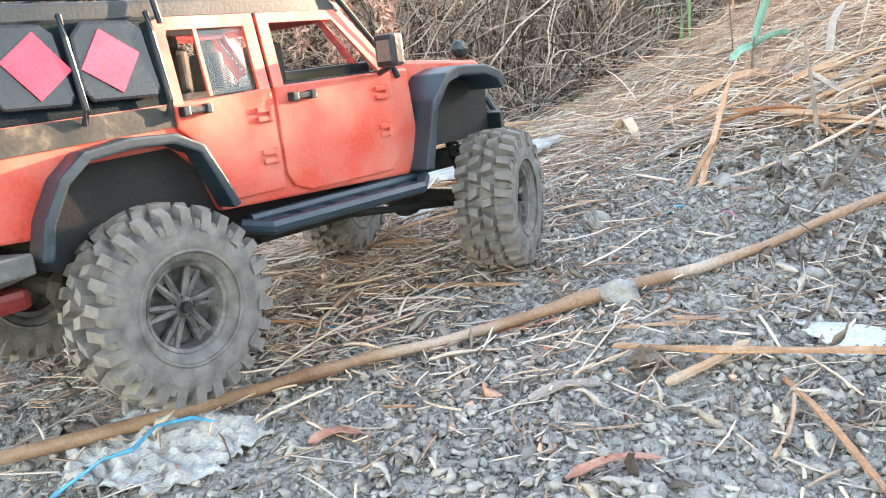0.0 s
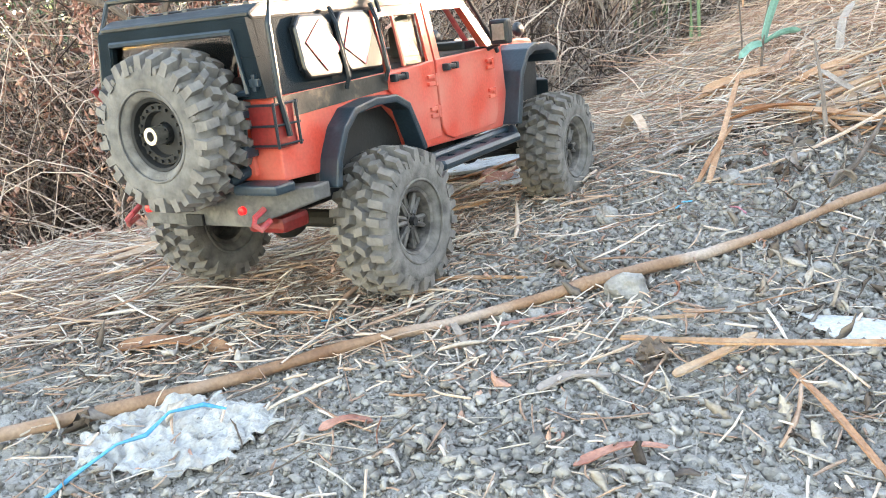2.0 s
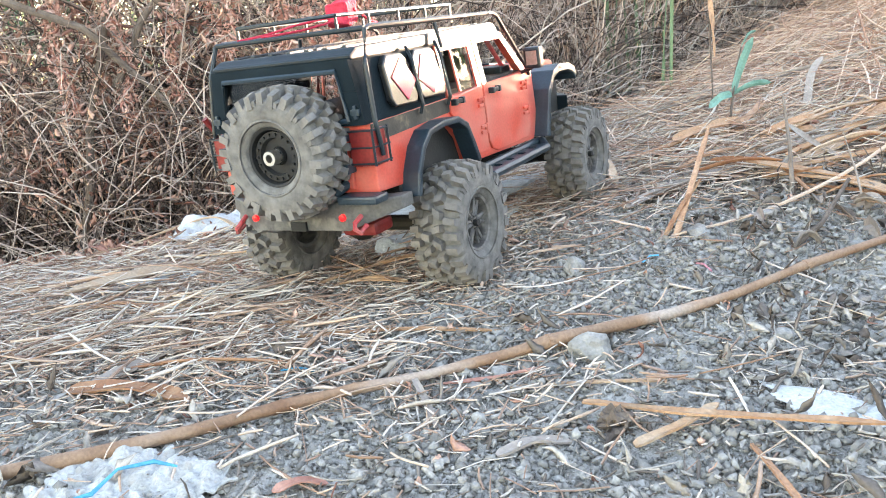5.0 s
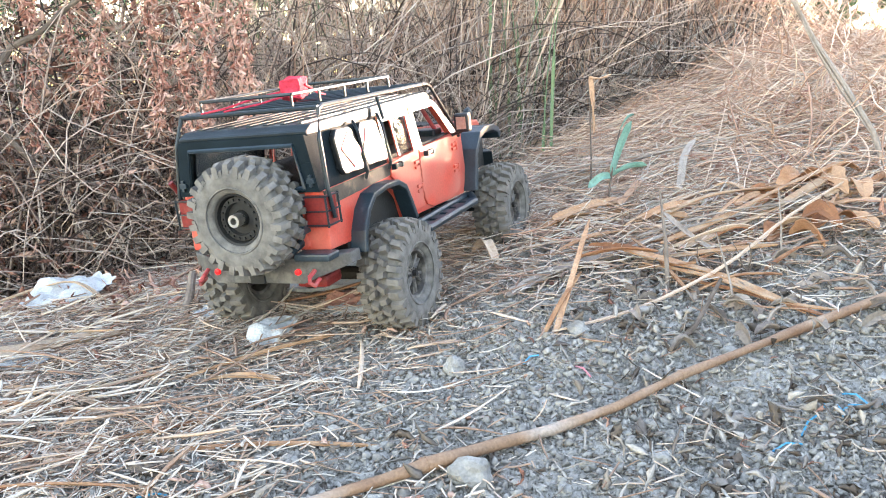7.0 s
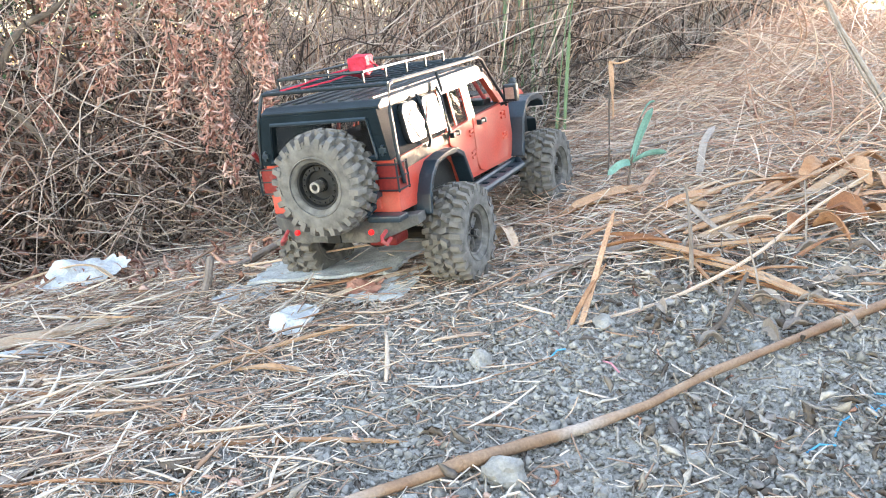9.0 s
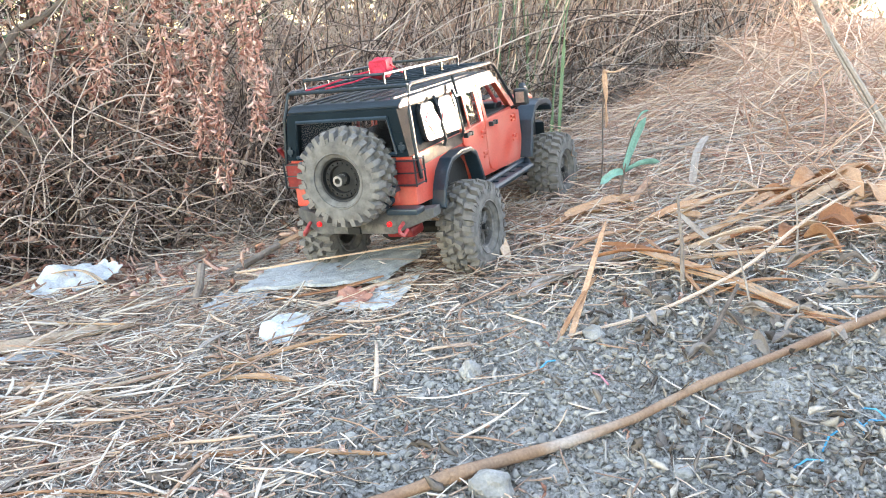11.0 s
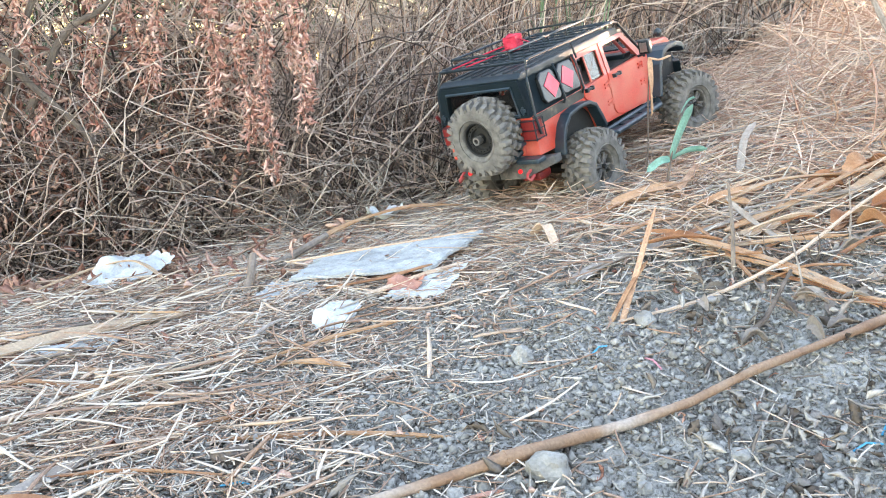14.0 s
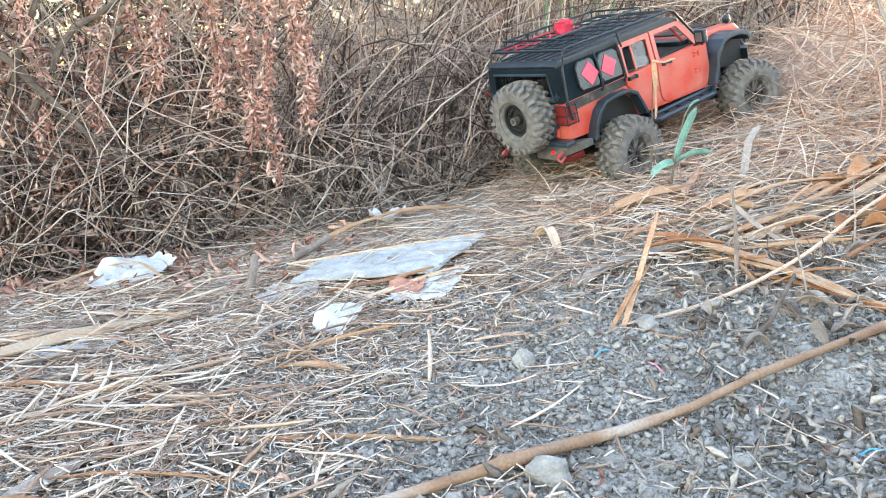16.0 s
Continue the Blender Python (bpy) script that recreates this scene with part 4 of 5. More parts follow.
    pts = np.stack([q[:, 0], q[:, 1], lie(q[:, 0], q[:, 1]) + RNG.uniform(0.002, 0.010, len(q))], -1)
    ob = cloud("leaf_debris", *leaf_bits(pts, (0.006, 0.026), (0.0014, 0.0050), 0.7, k=4), M_debris)
    tagged(ob, "grey weathered leaf debris and broken stems", "dead leaves", kind="stuff")
    # gravel: rough little solids
    bm = bmesh.new()
    bmesh.ops.create_icosphere(bm, subdivisions=1, radius=1)
    bm.verts.ensure_lookup_table()
    v0 = np.array([v.co[:] for v in bm.verts])
    f0 = np.array([[v.index for v in f.verts] for f in bm.faces])
    bm.free()
    octa = np.array([(1, 0, 0), (-1, 0, 0), (0, 1, 0), (0, -1, 0), (0, 0, 1), (0, 0, -1)], float)
    octa_f = np.array([(0, 2, 4), (2, 1, 4), (1, 3, 4), (3, 0, 4), (2, 0, 5), (1, 2, 5), (3, 1, 5), (0, 3, 5)])

    tet = np.array([(1, 0, -0.6), (-0.6, 0.9, -0.6), (-0.6, -0.9, -0.6), (0, 0, 1)], float)
    tet_f = np.array([(0, 2, 1), (0, 1, 3), (1, 2, 3), (2, 0, 3)])

    def crumbs(n, v0, f0, size, spread, far=1.15):
        p = scatter(n, gravel_cover, y1=far)
        sc = size[:, None] * RNG.uniform(0.7, 1.3, (n, 3)) * np.array([1, 1, 0.75])
        jit = v0[None] * RNG.uniform(1 - spread, 1 + spread, (n, len(v0), 1)) * sc[:, None]
        jit = jit + RNG.normal(0, 0.26, jit.shape) * size[:, None, None]
        a = RNG.uniform(0, 6.28, n)
        c, s = np.cos(a)[:, None], np.sin(a)[:, None]
        x, y = jit[..., 0] * c - jit[..., 1] * s, jit[..., 0] * s + jit[..., 1] * c
        z = jit[..., 2] + (lie(p[:, 0], p[:, 1]) + grain(p[:, 0], p[:, 1]) + size * RNG.uniform(0.15, 0.95, n))[:, None]
        verts = np.stack([x + p[:, 0:1], y + p[:, 1:2], z], -1).reshape(-1, 3)
        return verts, (f0[None] + (np.arange(n) * len(v0))[:, None, None]).reshape(-1, 3)

    verts, faces = merge(crumbs(30000, octa, octa_f, 0.0012 + 0.0030 * RNG.random(30000) ** 1.8, 0.4),
                         crumbs(75000, tet, tet_f, 0.0009 + 0.0016 * RNG.random(75000) ** 1.5, 0.4, 0.95),
                         crumbs(13000, v0, f0, 0.0012 + 0.0032 * RNG.random(13000) ** 2.0, 0.30))
    ob = cloud("gravel", verts, faces, M_pebble)
    tagged(ob, "loose grey gravel and clods", "gravel", kind="stuff")


EDGE_X = [-2.5, -1.6, -0.74, -0.5, -0.27, -0.13, 0.05, 0.25, 0.6, 1.3, 2.5]
EDGE_Y = [1.0, 1.04, 1.08, 1.22, 1.28, 1.36, 1.56, 1.78, 2.02, 2.6, 3.0]


def brush_stems(n, length, radius, lean, droop, wob, back=0.9, x0=-1.7, x1=1.0, k=8, power=1.0, rise=0.0):
    x = RNG.uniform(x0, x1, n)
    y = np.interp(x, EDGE_X, EDGE_Y) + back * RNG.random(n) ** power
    p = np.stack([x, y, lie(x, y) - 0.005], -1)
    p[:, 2] += rise * RNG.random(n)
    az = RNG.uniform(0, 6.283, n)
    el = np.radians(RNG.uniform(*lean, n))
    d = np.stack([np.cos(az) * np.cos(el), np.sin(az) * np.cos(el) * 0.6, np.sin(el)], -1)
    ln = RNG.uniform(*length, n) / (k - 1)
    g = RNG.uniform(*droop, n)
    bias = RNG.normal(0, wob * 0.7, (n, 3))
    path = [p]
    for _ in range(k - 1):
        p = p + d * ln[:, None]
        p[:, 2] = np.maximum(p[:, 2], lie(p[:, 0], p[:, 1]) + 0.004)
        p[:, 1] = np.maximum(p[:, 1], np.interp(p[:, 0], EDGE_X, EDGE_Y) - 0.06)
        path.append(p)
        d = d + bias + RNG.normal(0, wob * 1.3, (n, 3)) - np.array([0, 0, 1.0]) * g[:, None]
        d = d / np.linalg.norm(d, axis=1, keepdims=True)
    path = np.stack(path, 1)
    r = RNG.uniform(*radius, n)[:, None] * np.linspace(1, 0.4, k)[None]
    return sweep(path, r, r, 3)


def leaf_bits(points, length, wide, curl=1.3, k=5, hang=0.0):
    """Curled dead leaves at the points."""
    n = len(points)
    az, el = RNG.uniform(0, 6.283, n), RNG.normal(-hang, 0.7, n)
    d = np.stack([np.cos(az) * np.cos(el), np.sin(az) * np.cos(el), np.sin(el)], -1)
    ax = RNG.normal(0, 1, (n, 3))
    ln = RNG.uniform(*length, n) / (k - 1)
    p, path = points, [points]
    for _ in range(k - 1):
        p = p + d * ln[:, None]
        path.append(p)
        d = d + np.cross(ax, d) * curl / k + RNG.normal(0, 0.30, (n, 3))
        d /= np.linalg.norm(d, axis=1, keepdims=True)
    shape = np.sin(np.linspace(0.25, 3.05, k))[None]
    w = RNG.uniform(*wide, n)[:, None] * shape * RNG.uniform(0.6, 1.3, (n, k))
    return sweep(np.stack(path, 1), w, np.full((n, k), 0.0005), 4, twist=RNG.uniform(0, 3, n)[:, None] * np.linspace(0.6, 1.2, k)[None])


def make_brush():
    ob = cloud("dry_thicket", *merge(
        brush_stems(3900, (0.30, 0.80), (0.0009, 0.0021), (20, 85), (0.02, 0.26), 0.25, x1=0.3, k=10),
        brush_stems(2600, (0.25, 0.60), (0.0008, 0.0017), (0, 45), (-0.02, 0.16), 0.28, back=0.45),
        brush_stems(3000, (0.06, 0.22), (0.0006, 0.0014), (-50, 80), (0.0, 0.2), 0.22, k=5, back=0.4, rise=0.42, x1=0.2),
        brush_stems(900, (0.45, 1.1), (0.0011, 0.0020), (35, 80), (0.16, 0.34), 0.05, back=0.4, k=14),
        brush_stems(1400, (0.20, 0.55), (0.0009, 0.0019), (-10, 60), (0.02, 0.25), 0.22, back=0.6, x0=-1.3, x1=-0.45, rise=0.45, k=7),
        brush_stems(500, (0.5, 1.0), (0.0016, 0.0034), (45, 85), (0.0, 0.12), 0.07)), M_brush)
    tagged(ob, "tangled thicket of dry grey-brown stems", "thicket", kind="stuff")
    ob = cloud("fallen_stems", *merge(
        brush_stems(3000, (0.12, 0.40), (0.0008, 0.0018), (0, 28), (0.0, 0.14), 0.30, back=0.28, x0=-0.62, x1=1.0, power=1.5),
        brush_stems(1500, (0.10, 0.35), (0.0006, 0.0013), (5, 40), (0.02, 0.2), 0.18, back=0.5, x0=0.2, x1=1.0)), M_straw_grey)
    tagged(ob, "pale fallen stems at the foot of the thicket", "dry stems", kind="stuff")
    # tall dry grass beyond
    ob = cloud("dry_grass", *merge(
        brush_stems(2300, (0.35, 0.9), (0.0010, 0.0022), (62, 90), (0.0, 0.10), 0.05, back=1.2, x0=0.0, x1=0.88, power=0.8),
        brush_stems(1500, (0.35, 0.8), (0.0010, 0.0022), (55, 90), (0.0, 0.12), 0.06, back=1.2, x0=-0.7, x1=0.3, power=0.5)), M_gold)
    tagged(ob, "tall golden dry grass", "grass", kind="stuff")
    # matted dry grass on the bank
    def bank(x, y):
        return smooth_step(0.0, 0.25, x) * smooth_step(0.9, 1.1, y) * np.clip(0.7 + 1.2 * patch(x, y, 5, 6), 0, 1)
    def high_bank(x, y):
        return bank(x, y) * smooth_step(0.0, 0.12, x - 0.32 - 0.25 * np.maximum(0, y - 1.1))
    ob = cloud("matted_grass", *merge(
        straws(6500, bank, (0.06, 0.20), (0.0007, 0.0014), (0.0004, 0.0007), (0.002, 0.022), 0.8, k=5, sides=3, heading=(0.5, 1.2), tilt=0.14, y1=2.3),
        straws(1300, high_bank, (0.08, 0.22), (0.0008, 0.0016), (0.0004, 0.0008), (0.004, 0.035), 0.9, k=7, heading=(0.5, 1.5), tilt=0.5, y1=2.3)), M_gold)
    tagged(ob, "matted golden straw on the bank", "straw", kind="stuff")
    # brown leaves in the bush
    n = 7600
    cx, cy = RNG.uniform(-1.35, -0.40, 260), -0.05 + 0.40 * RNG.random(260) ** 1.5
    cz = RNG.uniform(0.05, 0.62, 260)
    i = RNG.integers(0, 260, n)
    x = cx[i] + RNG.normal(0, 0.018, n)
    y = np.interp(x, EDGE_X, EDGE_Y) + 0.02 + cy[i] + RNG.normal(0, 0.018, n)
    z = np.maximum(cz[i] + RNG.normal(0, 0.045, n), lie(x, y) + 0.01)
    ob = cloud("dead_foliage", *leaf_bits(np.stack([x, y, z], -1), (0.010, 0.028), (0.0018, 0.0052), 1.2, k=4, hang=0.6), M_brown_leaf)
    tagged(ob, "curled reddish-brown dead leaves in the thicket", "dead leaves", kind="stuff")
    # dead leaves on the ground under it, laid thicker to darken its shaded foot
    def under(x, y):
        return smooth_step(-0.15, -0.4, x) * smooth_step(0.85, 1.0, y) * 0.8 + 0.25 * smooth_step(0.25, 0.4, x) * smooth_step(0.8, 1.0, y)
    q = scatter(1900, under, y1=1.5)
    pts = np.stack([q[:, 0], q[:, 1], lie(q[:, 0], q[:, 1]) + RNG.uniform(0.004, 0.014, len(q))], -1)
    ob = cloud("leaf_litter", *leaf_bits(pts, (0.012, 0.035), (0.002, 0.006), 1.3), M_brown_leaf)
    tagged(ob, "brown leaf litter", "dead leaves", kind="stuff")
    # green shrubs far behind
    n = 4200
    x = RNG.uniform(-3.2, 0.4, n)
    y = RNG.uniform(2.5, 3.6, n)
    z = lie(x, y) + RNG.uniform(0.0, 1.1, n) * (0.75 + 0.35 * np.sin(x * 5) * np.cos(y * 4))
    ob = cloud("green_shrub", *leaf_bits(np.stack([x, y, z], -1), (0.05, 0.11), (0.010, 0.022), 0.6, k=4, hang=0.3), M_green_far)
    tagged(ob, "green leafy shrubs behind the thicket", "shrub", kind="stuff")
    n = 3800
    x = RNG.uniform(-5, 4, n)
    y = RNG.uniform(3.6, 5.5, n)
    z = lie(x, y) + RNG.uniform(0.0, 1.5, n) * np.where(x < -0.9, 0.88, 1.0)
    ob = cloud("far_shrub", *leaf_bits(np.stack([x, y, z], -1), (0.10, 0.22), (0.02, 0.05), 0.6, k=3, hang=0.3), M_green_far)
    tagged(ob, "dull green shrubs in the distance", "shrub", kind="stuff")


def strip(name, pts, wide, mat, label, category, thick=0.0008, fold=0.35, parent=None, ends=(0.5, 0.12), up=0.0, group="", n=14, leafy=False):
    """A dry blade or flat stalk along the points: two halves folded along the rib, with an uneven width."""
    pts = [Vector(p) for p in pts]
    line = []
    for k in range(n):
        u = k / (n - 1) * (len(pts) - 1)
        i = min(int(u), len(pts) - 2)
        f = u - i
        p0, p1, p2, p3 = pts[max(i - 1, 0)], pts[i], pts[i + 1], pts[min(i + 2, len(pts) - 1)]
        line.append(0.5 * (2 * p1 + (p2 - p0) * f + (2 * p0 - 5 * p1 + 4 * p2 - p3) * f * f + (3 * p1 - p0 - 3 * p2 + p3) * f ** 3))
    bm = bmesh.new()
    rings = []
    seed = sum(pts[0]) * 17
    for k, p in enumerate(line):
        t = (line[min(k + 1, n - 1)] - line[max(k - 1, 0)]).normalized()
        s = t.cross(Vector((0, 0, 1)))
        s = s.normalized() if s.length > 0.05 else Vector((1, 0, 0))
        nn = s.cross(t)
        e = k / (n - 1)
        w = wide * min(1, ends[0] + 5 * e, ends[1] + 5 * (1 - e)) * (1 + 0.18 * noise.noise(Vector((e * 5, seed, 0))))
        if leafy:
            w = wide * (0.06 + math.sin(math.pi * e ** 0.8) ** 0.9) * (1 + 0.3 * noise.noise(Vector((e * 9, seed, 3))))
        roll = up + 0.5 * noise.noise(Vector((e * 2.5, seed, 7)))
        s, nn = s * math.cos(roll) + nn * math.sin(roll), nn * math.cos(roll) - s * math.sin(roll)
        row = [p - s * w + nn * w * fold, p, p + s * w + nn * w * fold * 0.8]
        rings.append([bm.verts.new(q + nn * thick) for q in row] + [bm.verts.new(q - nn * thick) for q in row[::-1]])
    for a, b in zip(rings, rings[1:]):
        for i in range(6):
            bm.faces.new((a[i], a[(i + 1) % 6], b[(i + 1) % 6], b[i]))
    bm.faces.new(rings[0][::-1]), bm.faces.new(rings[-1])
    ob = part(name, bm, mat, parent)
    if parent is None:
        tagged(ob, label, category, group)
    return ob


def sheet(name, corners, mat, label, category, crumple=0.006, ragged=0.12, n=18, thick=0.0012, freq=30, seed=0, group="", rounded=0.0):
    """A torn, crumpled sheet between four corners, which may be rounded off."""
    a, b, c, d = [Vector(p) for p in corners]
    bm = bmesh.new()
    grid = {}
    for i in range(n):
        for j in range(n):
            u, v = i / (n - 1), j / (n - 1)
            u, v = (0.5 + (u - 0.5) * math.sqrt(1 - rounded * (2 * v - 1) ** 2 / 2), 0.5 + (v - 0.5) * math.sqrt(1 - rounded * (2 * u - 1) ** 2 / 2))
            e = (noise.noise(Vector((u * 6 + seed, v * 6, 1))) + 0.6 * noise.noise(Vector((u * 17 + seed, v * 17, 2)))) * ragged
            uu, vv = u + (e if i in (0, n - 1) else e * 0.4), v + (e if j in (0, n - 1) else e * 0.4)
            p = a.lerp(b, uu).lerp(d.lerp(c, uu), vv)
            p.z += crumple * (abs(noise.noise(p * freq + Vector((seed, 0, 0)))) * 1.6 + 0.5 * noise.noise(p * freq * 2.7)) + 0.001
            p.z = max(p.z, float(lie(p.x, p.y)) + 0.002)
            grid[i, j] = (bm.verts.new(p + Vector((0, 0, thick))), bm.verts.new(p))
    for i in range(n - 1):
        for j in range(n - 1):
            q = [grid[i, j], grid[i + 1, j], grid[i + 1, j + 1], grid[i, j + 1]]
            bm.faces.new([v[0] for v in q]), bm.faces.new([v[1] for v in q[::-1]])
    rim = [(i, 0) for i in range(n)] + [(n - 1, j) for j in range(1, n)] + [(i, n - 1) for i in range(n - 2, -1, -1)] + [(0, j) for j in range(n - 2, 0, -1)]
    for p, q in zip(rim, rim[1:] + rim[:1]):
        bm.faces.new((grid[p][0], grid[p][1], grid[q][1], grid[q][0]))
    return tagged(part(name, bm, mat), label, category, group)


def on(x, y, dz=0.0):
    return (x, y, top(x, y) + dz)


def make_pole():
    """The long cane that lies across the foreground."""
    line = [(-0.52, 0.168), (-0.345, 0.259), (-0.273, 0.297), (-0.22, 0.328), (-0.17, 0.356), (-0.125, 0.381), (-0.088, 0.401), (-0.03, 0.435), (0.004, 0.454),
            (0.050, 0.481), (0.096, 0.507), (0.151, 0.539), (0.212, 0.586), (0.285, 0.634), (0.333, 0.665), (0.427, 0.714), (0.57, 0.785)]
    knots = {4: 1.25, 5: 1.18, 8: 1.2, 12: 1.2, 14: 1.2}
    pts, rs = [], []
    for i, (x, y) in enumerate(line):
        p = Vector((x, y - 0.003, float(lie(x, y)) + 0.0095 + 0.0015 * math.sin(i * 1.7)))
        r = (0.0060 + 0.0010 * math.sin(i * 0.9)) * 0.68
        if pts:
            q = pts[-1]
            for f in (0.33, 0.66):
                pts.append(q.lerp(p, f))
                rs.append(rs[-1] if f < 0.5 else r)
        pts.append(p)
        rs.append(r * knots.get(i, 1.0))
    bm = bmesh.new()
    tube(bm, pts, rs, 12)
    pole = part("cane", bm, M_cane, None, smooth=True)
    tagged(pole, "long crooked tan cane lying across the gravel", "cane")
    for i in (5, 8, 12):
        p, q = pts[i * 3], pts[i * 3 + 1]
        bm = bmesh.new()
        tube(bm, [p, p.lerp(q, 0.14)], rs[i * 3] * 1.08, 12)
        part("node_ring", bm, M_cane, pole)
    return pole


def make_scraps():
    sheet("fibre_board", [(-0.255, 0.880, 0.088), (-0.085, 0.862, 0.106), (-0.024, 1.0, 0.124), (-0.232, 0.965, 0.094)], M_board,
          "broken pale grey fibre cement board", "board", 0.003, 0.07, 20, 0.004, 24, 3)
    bm = bmesh.new()
    tube(bm, [on(-0.27, 0.93, 0.022), on(-0.15, 0.915, 0.034), on(-0.03, 0.935, 0.042)], [0.0016, 0.0013, 0.001], 6)
    tagged(part("dry_stem", bm, M_tan_leaf), "thin dry stem lying on the board", "stem")
    sheet("wrapper_scrap", [on(-0.135, 0.822, 0.004), on(-0.095, 0.815, 0.004), on(-0.085, 0.850, 0.010), on(-0.125, 0.855, 0.010)], M_red_leaf,
          "torn dull red wrapper beside the board", "wrapper", 0.010, 0.16, 14, 0.001, 40, 15)
    bm = bmesh.new()
    tube(bm, [on(-0.150, 0.808, 0.008), on(-0.085, 0.862, 0.014), on(-0.035, 0.900, 0.012)], [0.0036, 0.0032, 0.0024], 8)
    tagged(part("dry_stem", bm, M_tan_leaf), "orange-tan dry stem beside the board", "stem")
    paper = "crumpled white paper scrap on straw"
    sheet("paper_scrap", [on(-0.135, 0.805, 0.004), on(-0.065, 0.79, 0.004), on(-0.035, 0.90, 0.012), on(-0.075, 0.87, 0.006)], M_paper, "torn white card beside the board", "paper", 0.005, 0.14, 14, 0.001, 28, 9)
    sheet("paper_scrap", [on(-0.190, 0.692, 0.004), on(-0.146, 0.722, 0.005), on(-0.150, 0.780, 0.014), on(-0.194, 0.765, 0.012)], M_paper, paper, "paper", 0.009, 0.05, 24, 0.001, 24, 1, rounded=0.9)
    sheet("paper_scrap", [on(-0.552, 0.925, 0.006), on(-0.468, 0.955, 0.006), on(-0.440, 1.04, 0.026), on(-0.545, 1.04, 0.034)], M_paper, paper, "paper", 0.014, 0.06, 26, 0.001, 20, 2, rounded=0.8)
    sheet("paper_scrap", [on(-0.40, 0.915, 0.003), on(-0.345, 0.93, 0.003), on(-0.29, 1.02, 0.008), on(-0.33, 1.01, 0.006)], M_paper, "flat torn white paper under straw", "paper", 0.004, 0.10, 12, 0.001, 26, 5)
    sheet("paper_scrap", [on(-0.29, 0.835, 0.003), on(-0.225, 0.825, 0.003), on(-0.21, 0.885, 0.006), on(-0.28, 0.89, 0.006)], M_board, "dirty grey card beside the board", "card", 0.004, 0.14, 12, 0.001, 26, 6)
    sheet("paper_scrap", [on(-0.215, 1.18, 0.003), on(-0.160, 1.19, 0.003), on(-0.150, 1.245, 0.016), on(-0.205, 1.25, 0.018)], M_paper, paper, "paper", 0.024, 0.06, 20, 0.001, 24, 7, rounded=0.9)
    sheet("paper_scrap", [on(0.143, 0.400, 0.001), on(0.162, 0.346, 0.001), on(0.245, 0.328, 0.002), on(0.236, 0.364, 0.002)], M_paper, "folded white paper strip on gravel", "paper", 0.003, 0.08, 18, 0.001, 30, 4)
    sheet("paper_scrap", [on(-0.47, 0.66, 0.003), on(-0.40, 0.675, 0.003), on(-0.38, 0.72, 0.006), on(-0.46, 0.71, 0.006)], M_board, "dirty white paper under a flat stalk", "paper", 0.005, 0.14, 12, 0.001, 26, 8)
    sheet("crumpled_tissue", [on(-0.305, 0.235, 0.002), on(-0.205, 0.215, 0.002), on(-0.165, 0.292, 0.004), on(-0.275, 0.312, 0.004)], M_tissue,
          "crumpled grey-white tissue on the gravel", "tissue", 0.0065, 0.12, 72, 0.001, 70, 12, rounded=0.7)
    bm = bmesh.new()
    tube(bm, [on(-0.285, 0.185, 0.002), on(-0.270, 0.212, 0.008), on(-0.250, 0.228, 0.020), on(-0.236, 0.236, 0.020), on(-0.231, 0.256, 0.023), on(-0.215, 0.268, 0.020), on(-0.203, 0.272, 0.017)],
         [0.0009, 0.0013, 0.0008, 0.0014, 0.0009, 0.0014, 0.0007], 6)
    tagged(part("blue_string", bm, M_blue), "frayed blue plastic string over the tissue", "string")
    for k, (x, y, d) in enumerate([(0.09, 0.64, 0.9), (0.27, 0.49, 0.3), (0.32, 0.55, 1.2), (-0.18, 0.42, 0.2), (-0.43, 0.50, 1.4), (0.135, 0.615, 2.0), (0.335, 0.535, 0.5), (0.345, 0.548, 2.2), (0.325, 0.528, 1.5), (0.355, 0.538, 0.1), (0.295, 0.515, 0.8)]):
        bm = bmesh.new()
        tube(bm, [on(x - 0.012 * math.cos(d), y - 0.012 * math.sin(d), 0.003), on(x, y + 0.003, 0.005), on(x + 0.013 * math.cos(d), y + 0.013 * math.sin(d), 0.003)], 0.0009, 5)
        tagged(part("string_bit", bm, M_blue if k != 5 else M_pink), "short bit of plastic string on gravel", "string", "string bits")
    # stones
    for k, (x, y, sx, sy, sz) in enumerate([(0.037, 0.445, 0.0165, 0.013, 0.0125), (0.021, 0.632, 0.0095, 0.012, 0.0105), (0.174, 0.472, 0.0075, 0.007, 0.0055), (-0.03, 0.418, 0.007, 0.006, 0.005),
                                            (0.225, 0.60, 0.007, 0.006, 0.005), (0.27, 0.64, 0.009, 0.006, 0.005), (0.12, 0.465, 0.006, 0.005, 0.004), (0.235, 0.475, 0.009, 0.006, 0.004),
                                            (0.10, 0.43, 0.005, 0.006, 0.004), (0.14, 0.70, 0.010, 0.012, 0.008)]):
        bm = bmesh.new()
        blob(bm, on(x, y, sz * 0.55), (sx, sy, sz), 0.42, 3, k, 1.4)
        tagged(part("stone", bm, M_stone), "pale grey stone half sunk in gravel" if k < 2 else "small pale stone on gravel", "stone", "stones")
    shapes = []
    for k in range(6):
        bm = bmesh.new()
        blob(bm, (0, 0, 0), (1.0, 0.8, 0.65), 0.45, 2, k + 20, 1.3)
        me = bpy.data.meshes.new("stone")
        bm.to_mesh(me)
        bm.free()
        me.materials.append(M_stone)
        shapes.append(me)
    rr = random.Random(11)
